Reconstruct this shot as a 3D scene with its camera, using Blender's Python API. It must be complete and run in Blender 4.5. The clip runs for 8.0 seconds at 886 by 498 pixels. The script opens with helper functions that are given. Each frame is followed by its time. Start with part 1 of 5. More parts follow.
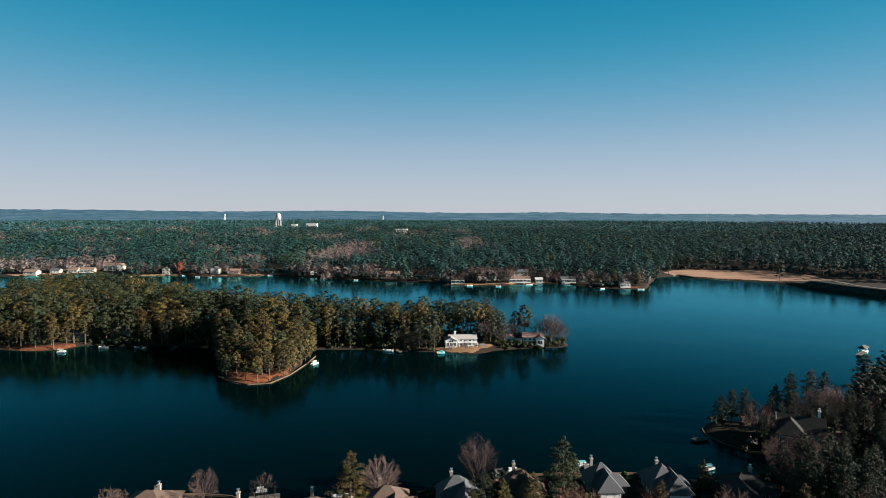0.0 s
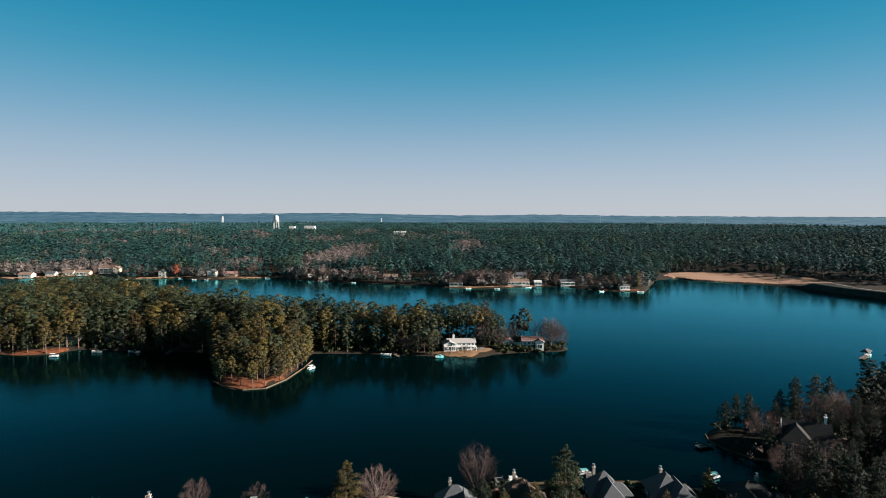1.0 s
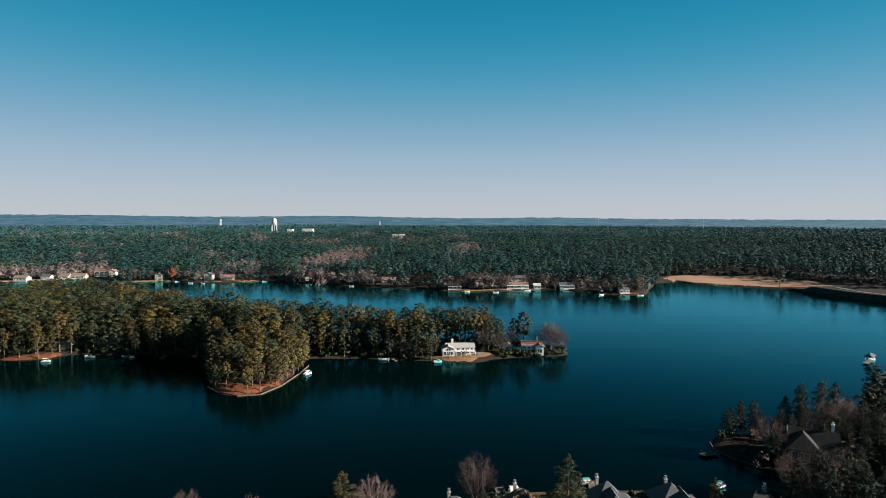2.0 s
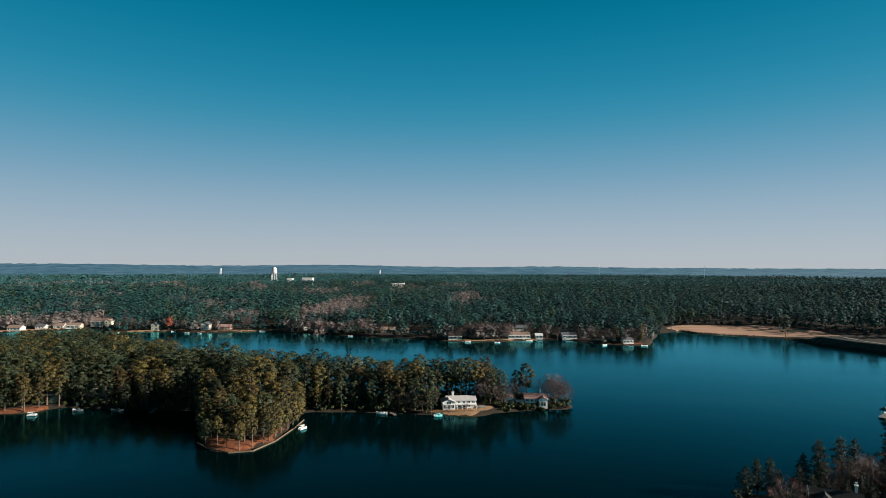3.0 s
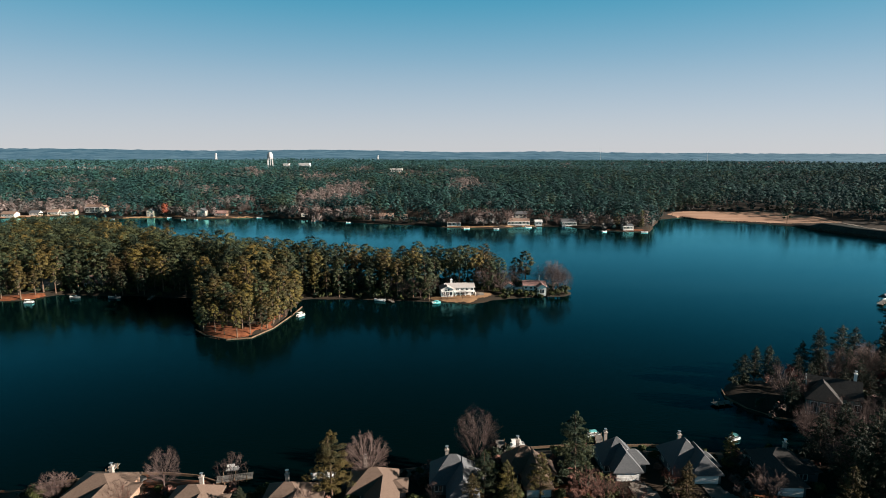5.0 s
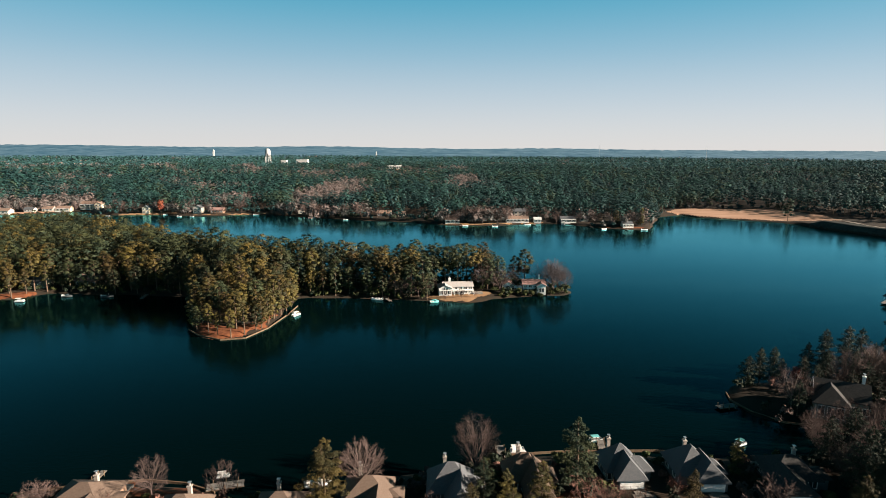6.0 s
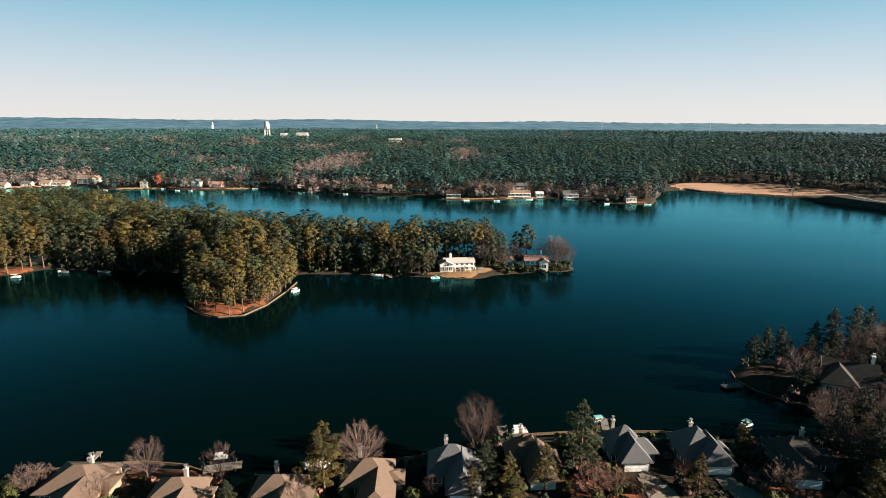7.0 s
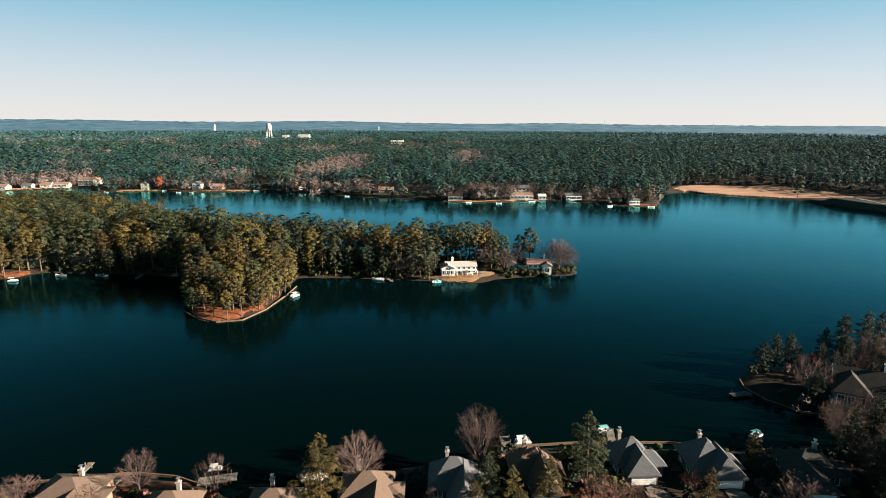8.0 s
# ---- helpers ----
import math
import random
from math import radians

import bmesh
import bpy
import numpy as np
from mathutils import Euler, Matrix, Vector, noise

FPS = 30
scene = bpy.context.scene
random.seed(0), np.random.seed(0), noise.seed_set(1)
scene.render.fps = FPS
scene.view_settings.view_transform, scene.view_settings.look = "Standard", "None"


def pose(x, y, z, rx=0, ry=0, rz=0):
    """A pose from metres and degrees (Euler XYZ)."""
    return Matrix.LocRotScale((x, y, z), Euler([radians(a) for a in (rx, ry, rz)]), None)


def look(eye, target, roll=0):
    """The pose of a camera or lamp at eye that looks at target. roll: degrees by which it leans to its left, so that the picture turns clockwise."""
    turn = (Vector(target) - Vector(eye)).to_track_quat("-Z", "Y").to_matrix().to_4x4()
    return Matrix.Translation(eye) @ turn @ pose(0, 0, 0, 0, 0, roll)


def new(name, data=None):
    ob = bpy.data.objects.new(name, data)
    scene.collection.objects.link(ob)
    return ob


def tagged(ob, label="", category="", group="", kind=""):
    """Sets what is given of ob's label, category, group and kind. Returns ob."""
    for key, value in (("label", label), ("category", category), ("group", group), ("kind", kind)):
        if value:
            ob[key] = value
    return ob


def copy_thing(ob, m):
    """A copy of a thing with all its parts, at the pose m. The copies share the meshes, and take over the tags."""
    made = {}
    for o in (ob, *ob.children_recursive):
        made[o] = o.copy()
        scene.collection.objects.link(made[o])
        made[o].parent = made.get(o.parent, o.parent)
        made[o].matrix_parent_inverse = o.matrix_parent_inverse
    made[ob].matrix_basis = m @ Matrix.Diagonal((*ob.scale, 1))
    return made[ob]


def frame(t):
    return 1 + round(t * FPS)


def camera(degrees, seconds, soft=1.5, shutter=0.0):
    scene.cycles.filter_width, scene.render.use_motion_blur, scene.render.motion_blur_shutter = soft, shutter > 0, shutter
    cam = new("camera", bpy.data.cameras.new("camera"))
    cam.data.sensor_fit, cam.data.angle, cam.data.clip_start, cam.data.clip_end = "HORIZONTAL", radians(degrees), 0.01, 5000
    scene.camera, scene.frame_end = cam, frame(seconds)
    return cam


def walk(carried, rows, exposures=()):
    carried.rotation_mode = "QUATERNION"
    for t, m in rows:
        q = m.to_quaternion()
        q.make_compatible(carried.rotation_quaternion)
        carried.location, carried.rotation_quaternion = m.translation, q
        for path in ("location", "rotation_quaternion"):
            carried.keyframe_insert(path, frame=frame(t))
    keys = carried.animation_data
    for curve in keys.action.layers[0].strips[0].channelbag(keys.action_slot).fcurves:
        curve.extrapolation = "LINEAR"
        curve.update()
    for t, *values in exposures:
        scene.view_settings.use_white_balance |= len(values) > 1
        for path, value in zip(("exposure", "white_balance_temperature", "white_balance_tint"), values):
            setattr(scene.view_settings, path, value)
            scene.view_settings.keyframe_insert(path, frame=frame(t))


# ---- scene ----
cam = camera(75.5, 8.0, 0.5)
PATH = [
    (0, (0.767, -0.572, 66.569), (0.747, 1.423, 66.437), 0.1),
    (0.5, (0.695, 1.071, 66.549), (0.676, 3.067, 66.42), 0.1),
    (1, (0.674, 2.796, 66.534), (0.66, 4.792, 66.41), 0.1),
    (1.2, (0.665, 3.5, 66.53), (0.65, 5.496, 66.408), 0.1),
    (2.3, (0.595, 7.5, 66.485), (0.591, 9.497, 66.383), 0.1),
    (2.5, (0.589, 8.264, 66.479), (0.589, 10.263, 66.426), 0.1),
    (2.7, (0.59, 9.05, 66.455), (0.594, 11.05, 66.453), 0.1),
    (3, (0.6, 10.246, 66.416), (0.59, 12.245, 66.473), 0.1),
    (3.5, (0.663, 12.417, 66.324), (0.654, 14.416, 66.389), 0.1),
    (4, (0.809, 14.836, 66.221), (0.8, 16.836, 66.213), 0.0),
    (4.5, (0.964, 17.495, 66.158), (0.959, 19.486, 65.965), 0.1),
    (4.7, (0.95, 18.6, 66.17), (0.946, 20.583, 65.908), 0.1),
    (5, (0.921, 20.243, 66.232), (0.915, 22.214, 65.892), 0.1),
    (5.2, (0.93, 21.1, 66.22), (0.924, 23.07, 65.878), 0.1),
    (6.3, (1.01, 25.6, 66.135), (1.011, 27.566, 65.77), 0.2),
    (6.5, (1.021, 26.415, 66.129), (1.021, 28.377, 65.74), 0.2),
    (7, (0.909, 28.335, 66.16), (0.906, 30.286, 65.72), 0.2),
    (7.5, (0.996, 30.072, 66.186), (0.987, 32.023, 65.745), 0.2),
    (8, (1.037, 31.604, 66.205), (1.027, 33.556, 65.771), 0.2),
]
EXPOSURES = [(0, 1.73, 6350, 10), (1.2, 1.71, 6350, 10), (2.5, 1.63, 6350, 8), (3.5, 1.43, 6200, 5), (4.2, 1.52, 6220, 7), (5.0, 1.83, 6700, 11), (6.3, 2.12, 7200, 12), (7.0, 2.24, 7300, 12), (8.0, 2.26, 7300, 12)]
walk(cam, [(t, look(eye, target, roll)) for t, eye, target, roll in PATH], EXPOSURES)

# ---- light ----
SUN_ELEV, SUN_AZ = radians(18.5), radians(101)   # azimuth clockwise from straight ahead (+y)
world = bpy.data.worlds.new("sky")
scene.world = world
world.use_nodes = True
wt = world.node_tree
wt.nodes.clear()
w_out = wt.nodes.new("ShaderNodeOutputWorld")
w_bg = wt.nodes.new("ShaderNodeBackground")
w_sky = wt.nodes.new("ShaderNodeTexSky")
w_sky.sky_type = "NISHITA"
w_sky.sun_disc = False
w_sky.sun_elevation, w_sky.sun_rotation = SUN_ELEV, -SUN_AZ
w_sky.altitude, w_sky.air_density, w_sky.dust_density, w_sky.ozone_density = 100, 1.0, 0.05, 3.0
w_co = wt.nodes.new("ShaderNodeTexCoord")
w_sep = wt.nodes.new("ShaderNodeSeparateXYZ")
w_ramp = wt.nodes.new("ShaderNodeValToRGB")
w_mul = wt.nodes.new("ShaderNodeMix")
w_mul.data_type, w_mul.blend_type = "RGBA", "MULTIPLY"
w_mul.inputs[0].default_value = 1.0
SKY_STOPS = ((0.0, (0.88, 0.96, 1.45)), (0.12, (0.9, 1.05, 1.12)), (0.26, (0.3, 1.1, 1.05)), (0.42, (0.05, 0.6, 0.58)), (0.55, (0.02, 0.16, 0.16)), (1.0, (0.008, 0.06, 0.07)))
while len(w_ramp.color_ramp.elements) < len(SKY_STOPS):
    w_ramp.color_ramp.elements.new(0.5)
for e, (p, c) in zip(w_ramp.color_ramp.elements, SKY_STOPS):
    e.position, e.color = p, (*c, 1)
wt.links.new(w_co.outputs["Generated"], w_sep.inputs[0])
wt.links.new(w_sep.outputs["Z"], w_ramp.inputs[0])
wt.links.new(w_sky.outputs[0], w_mul.inputs[6])
wt.links.new(w_ramp.outputs[0], w_mul.inputs[7])
wt.links.new(w_mul.outputs[2], w_bg.inputs[0])
# the clear winter sky's own gradient: pale haze low down, teal higher up
w_grad = wt.nodes.new("ShaderNodeValToRGB")
GRADIENT = ((0.0, (0.64, 0.66, 0.69)), (0.07, (0.50, 0.60, 0.70)), (0.15, (0.25, 0.47, 0.65)), (0.24, (0.05, 0.36, 0.56)), (0.34, (0.014, 0.275, 0.47)), (0.43, (0.004, 0.22, 0.38)), (0.49, (0.003, 0.115, 0.185)), (0.56, (0.002, 0.055, 0.09)), (0.66, (0.001, 0.034, 0.056)), (1.0, (0.001, 0.024, 0.042)))
while len(w_grad.color_ramp.elements) < len(GRADIENT):
    w_grad.color_ramp.elements.new(0.5)
for e, (p, c) in zip(w_grad.color_ramp.elements, GRADIENT):
    e.position, e.color = p, (*c, 1)
w_grad.color_ramp.interpolation = "B_SPLINE"
w_bg2 = wt.nodes.new("ShaderNodeBackground")
w_bg2.inputs[1].default_value = 0.27
w_mix = wt.nodes.new("ShaderNodeMixShader")
w_mix.inputs[0].default_value = 0.88
wt.links.new(w_sep.outputs["Z"], w_grad.inputs[0])
wt.links.new(w_grad.outputs[0], w_bg2.inputs[0])
wt.links.new(w_bg.outputs[0], w_mix.inputs[1])
wt.links.new(w_bg2.outputs[0], w_mix.inputs[2])
wt.links.new(w_mix.outputs[0], w_out.inputs[0])
w_bg.inputs[1].default_value = 0.0226
sun = new("sun", bpy.data.lights.new("sun", "SUN"))
sun.data.energy, sun.data.angle, sun.data.color = 5.0, radians(0.6), (1.0, 0.9, 0.8)
sun.matrix_world = look((math.sin(SUN_AZ) * math.cos(SUN_ELEV) * 500, math.cos(SUN_AZ) * math.cos(SUN_ELEV) * 500, math.sin(SUN_ELEV) * 500 + 50), (0, 0, 50))


# ---- materials ----
def material(name, colour, rough=0.8, second=None, scale=1.0, detail=4.0, bump=0.0, bump_scale=None, metal=0.0, vary=0.0, translucent=0.0, stretch=None, island=False, specular=None):
    """A surface with two-scale colour variation, fine relief, and an own shade for each object or piece."""
    m = bpy.data.materials.new(name)
    m.use_nodes = True
    nt = m.node_tree
    b = nt.nodes["Principled BSDF"]
    b.inputs["Roughness"].default_value, b.inputs["Metallic"].default_value = rough, metal
    b.inputs["Specular IOR Level"].default_value = (0.15 if rough > 0.8 else 0.5) if specular is None else specular
    co = nt.nodes.new("ShaderNodeTexCoord")
    vec = co.outputs["Object"]
    if stretch:
        mp = nt.nodes.new("ShaderNodeMapping")
        mp.inputs["Scale"].default_value = stretch
        nt.links.new(vec, mp.inputs[0])
        vec = mp.outputs[0]
    col = None
    if second:
        n1 = nt.nodes.new("ShaderNodeTexNoise")
        n1.inputs["Scale"].default_value, n1.inputs["Detail"].default_value, n1.inputs["Roughness"].default_value = scale, detail, 0.65
        nt.links.new(vec, n1.inputs["Vector"])
        ra = nt.nodes.new("ShaderNodeValToRGB")
        ra.color_ramp.elements[0].position, ra.color_ramp.elements[1].position = 0.36, 0.64
        ra.color_ramp.elements[0].color, ra.color_ramp.elements[1].color = (*colour, 1), (*second, 1)
        nt.links.new(n1.outputs["Fac"], ra.inputs[0])
        col = ra.outputs[0]
    else:
        rgb = nt.nodes.new("ShaderNodeRGB")
        rgb.outputs[0].default_value = (*colour, 1)
        col = rgb.outputs[0]
    if vary:
        if island:
            g = nt.nodes.new("ShaderNodeNewGeometry")
            rnd = g.outputs["Random Per Island"]
        else:
            g = nt.nodes.new("ShaderNodeObjectInfo")
            rnd = g.outputs["Random"]
        mr = nt.nodes.new("ShaderNodeMapRange")
        mr.inputs[3].default_value, mr.inputs[4].default_value = 1 - vary, 1 + vary
        nt.links.new(rnd, mr.inputs[0])
        hs = nt.nodes.new("ShaderNodeHueSaturation")
        nt.links.new(mr.outputs[0], hs.inputs["Value"])
        hm = nt.nodes.new("ShaderNodeMapRange")
        hm.inputs[3].default_value, hm.inputs[4].default_value = 0.5 - 0.05 * vary, 0.5 + 0.03 * vary
        nt.links.new(rnd, hm.inputs[0])
        nt.links.new(hm.outputs[0], hs.inputs["Hue"])
        nt.links.new(col, hs.inputs["Color"])
        col = hs.outputs[0]
    nt.links.new(col, b.inputs["Base Color"])
    if bump:
        n2 = nt.nodes.new("ShaderNodeTexNoise")
        n2.inputs["Scale"].default_value, n2.inputs["Detail"].default_value = bump_scale or scale * 4, 5
        nt.links.new(vec, n2.inputs["Vector"])
        bp = nt.nodes.new("ShaderNodeBump")
        bp.inputs["Strength"].default_value, bp.inputs["Distance"].default_value = min(1.0, bump), 0.1
        nt.links.new(n2.outputs["Fac"], bp.inputs["Height"])
        nt.links.new(bp.outputs[0], b.inputs["Normal"])
    if translucent:
        tr = nt.nodes.new("ShaderNodeBsdfTranslucent")
        nt.links.new(col, tr.inputs[0])
        mx = nt.nodes.new("ShaderNodeMixShader")
        mx.inputs[0].default_value = translucent
        nt.links.new(b.outputs[0], mx.inputs[1])
        nt.links.new(tr.outputs[0], mx.inputs[2])
        nt.links.new(mx.outputs[0], nt.nodes["Material Output"].inputs[0])
    return m


def foliage(name, a, b, vary=0.3, island=False, scale=0.35):
    return material(name, a, 0.75, b, scale, 3, vary=vary, translucent=0.03, island=island, specular=0.2)


# needles with the sunlit gold of the headland put into their colour
PINE_SUNLIT = foliage("sunlit_pine_needles", (0.02517, 0.02531, 0.009781), (0.08307, 0.05746, 0.01245), 0.35, scale=0.14)
PINE_GREEN = foliage("green_pine_needles", (0.01046, 0.02052, 0.012), (0.03837, 0.04104, 0.01385), 0.35, scale=0.14)
PINE_DARK = foliage("dark_pine_needles", (0.007072, 0.01564, 0.009724), (0.0185, 0.02516, 0.01149), scale=0.14)
SHRUB = foliage("evergreen_shrub_leaves", (0.02312, 0.03264, 0.009792), (0.04624, 0.04896, 0.01306))
# far needles have blue-green haze mixed into their colour, the farthest most
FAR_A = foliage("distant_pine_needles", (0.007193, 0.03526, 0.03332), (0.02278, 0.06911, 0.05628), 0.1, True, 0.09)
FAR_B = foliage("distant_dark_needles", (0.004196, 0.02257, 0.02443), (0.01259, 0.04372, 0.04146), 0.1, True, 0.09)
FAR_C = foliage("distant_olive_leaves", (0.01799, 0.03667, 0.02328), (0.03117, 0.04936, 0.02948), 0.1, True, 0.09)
FAR_HAZED = foliage("distant_hazed_needles", (0.01771, 0.06273, 0.06937), (0.03395, 0.09225, 0.0945), 0.1, True, 0.05)
FAR_D = foliage("distant_bare_twigs", (0.09775, 0.0782, 0.0731), (0.1487, 0.1173, 0.1071), 0.12, True, 0.12)
FAR_E = foliage("distant_grey_twigs", (0.0476, 0.0493, 0.0476), (0.0748, 0.0714, 0.06715), 0.12, True, 0.12)
RUST = foliage("rust_red_leaves", (0.1057, 0.0216, 0.0144), (0.144, 0.0384, 0.0192), 0.3)
BARK = material("pine_bark", (0.062, 0.042, 0.030), 0.9, (0.118, 0.080, 0.056), 3, bump=0.4)
TWIG = material("bare_branch_bark", (0.0561, 0.03825, 0.03485), 0.9, (0.102, 0.07055, 0.0629), 2, bump=0.2)
TWIG_RED = material("reddish_bare_twigs", (0.104, 0.0496, 0.04), 0.9, (0.152, 0.08, 0.0624), 2)
TWIG_PALE = material("pale_sycamore_bark", (0.255, 0.204, 0.1827), 0.85, (0.17, 0.1232, 0.1062), 1.5)


def build_ground_material():
    m = material("ground_litter", (0.014, 0.012, 0.009), 0.95, (0.032, 0.022, 0.014), 0.12, 8, bump=0.5, bump_scale=1.5)
    return m


GROUND = build_ground_material()
LITTER = material("orange_pine_straw", (0.0765, 0.0234, 0.0117), 0.95, (0.1575, 0.0567, 0.0243), 0.5, 6, bump=0.5, bump_scale=3)
LAWN = material("dormant_tan_grass", (0.1833, 0.1053, 0.05616), 0.95, (0.2496, 0.1521, 0.08424), 0.4, 6, bump=0.4, bump_scale=4)
SAND = material("tan_beach_sand", (0.3172, 0.1958, 0.135), 0.95, (0.2295, 0.135, 0.08775), 0.05, 8, bump=0.3, stretch=(0.5, 2.0, 1))
CONCRETE = material("driveway_concrete", (0.136, 0.119, 0.102), 0.9, (0.1734, 0.153, 0.1326), 0.8, 6, bump=0.2)
ASPHALT = material("road_asphalt", (0.0576, 0.0544, 0.0512), 0.9, (0.0896, 0.0832, 0.0768), 0.5, 5, bump=0.2)
SEAWALL = material("weathered_timber_wall", (0.0816, 0.05328, 0.0348), 0.9, (0.1232, 0.0816, 0.05328), 1.0, 4, bump=0.3)
PLANK = material("grey_dock_planks", (0.1072, 0.1, 0.0928), 0.85, (0.1504, 0.14, 0.1256), 1.5, 4, bump=0.3, vary=0.2)
TAN_ROOF = material("tan_asphalt_shingles", (0.08211, 0.0563, 0.04301), 0.9, (0.1095, 0.07976, 0.06256), 2.5, 6, bump=0.5, bump_scale=8, stretch=(1, 1, 3))
GREY_ROOF = material("grey_asphalt_shingles", (0.05652, 0.0612, 0.06765), 0.9, (0.08479, 0.08925, 0.09379), 2.5, 6, bump=0.5, bump_scale=8, stretch=(1, 1, 3))
DARK_ROOF = material("dark_asphalt_shingles", (0.0224, 0.023, 0.023), 0.9, (0.0384, 0.0371, 0.0352), 2.5, 6, bump=0.5, bump_scale=8)
RED_ROOF = material("faded_red_shingles", (0.2125, 0.119, 0.1062), 0.9, (0.272, 0.17, 0.1487), 1.5, 6, bump=0.4, bump_scale=6)
BROWN_ROOF = material("brown_shingles", (0.1411, 0.09265, 0.07072), 0.9, (0.1955, 0.136, 0.1088), 1.5, 6, bump=0.4, bump_scale=6)
PALE = material("pale_weathered_siding", (0.352, 0.32, 0.28), 0.7, (0.288, 0.256, 0.216), 0.8, 5, stretch=(1, 1, 4))
WHITE = material("white_painted_siding", (0.512, 0.496, 0.48), 0.6, (0.432, 0.416, 0.392), 0.8, 5, stretch=(1, 1, 4))
CREAM = material("cream_siding", (0.3688, 0.3176, 0.2352), 0.7, (0.3176, 0.2664, 0.1944), 0.8, 5)
TEAL = material("grey_green_siding", (0.0704, 0.109, 0.106), 0.7, (0.102, 0.141, 0.134), 0.8, 5, stretch=(1, 1, 4))
BRICK = material("brown_brick", (0.179, 0.109, 0.0768), 0.9, (0.243, 0.16, 0.115), 3, 5, bump=0.3)
SLATE = material("slate_blue_siding", (0.0384, 0.0448, 0.048), 0.75, (0.0576, 0.064, 0.0672), 1.0, 5, stretch=(1, 1, 4))
TRIM = material("white_trim_paint", (0.64, 0.632, 0.608), 0.5, (0.56, 0.552, 0.528), 2)
CHIM = material("pale_chimney_stone", (0.2304, 0.1944, 0.1688), 0.9, (0.2968, 0.256, 0.2256), 3, 4, bump=0.3)
METAL = material("galvanised_metal", (0.5, 0.5, 0.5), 0.4, (0.6, 0.6, 0.6), 2, metal=0.9)
GELCOAT = material("white_boat_gelcoat", (0.56, 0.56, 0.553), 0.25, (0.504, 0.504, 0.49), 1.5)
CANVAS = material("boat_canvas", (0.5625, 0.555, 0.525), 0.8, (0.45, 0.45, 0.435), 1.5, bump=0.1)
TEAL_CANVAS = material("teal_boat_cover", (0.06, 0.27, 0.28), 0.7, (0.1, 0.34, 0.34), 1.5, bump=0.1)
TANK = material("water_tower_paint", (0.368, 0.368, 0.368), 0.5, (0.304, 0.304, 0.304), 0.1, 5)
PALE_ROOF = material("pale_grey_shingles", (0.272, 0.256, 0.248), 0.85, (0.336, 0.312, 0.296), 1.5, 6, bump=0.4, bump_scale=6)
# near-black bank colour with the dam slope's shade painted in
BANK_SHADE = material("shade_dark_bank", (0.012, 0.017, 0.017), 0.9, (0.034, 0.038, 0.032), 0.25, 8, bump=0.6, bump_scale=1.2)


def glass_material():
    m = bpy.data.materials.new("window_glass")
    m.use_nodes = True
    b = m.node_tree.nodes["Principled BSDF"]
    b.inputs["Base Color"].default_value = (0.02, 0.03, 0.035, 1)
    b.inputs["Roughness"].default_value = 0.06
    b.inputs["IOR"].default_value = 1.5
    return m


GLASS = glass_material()


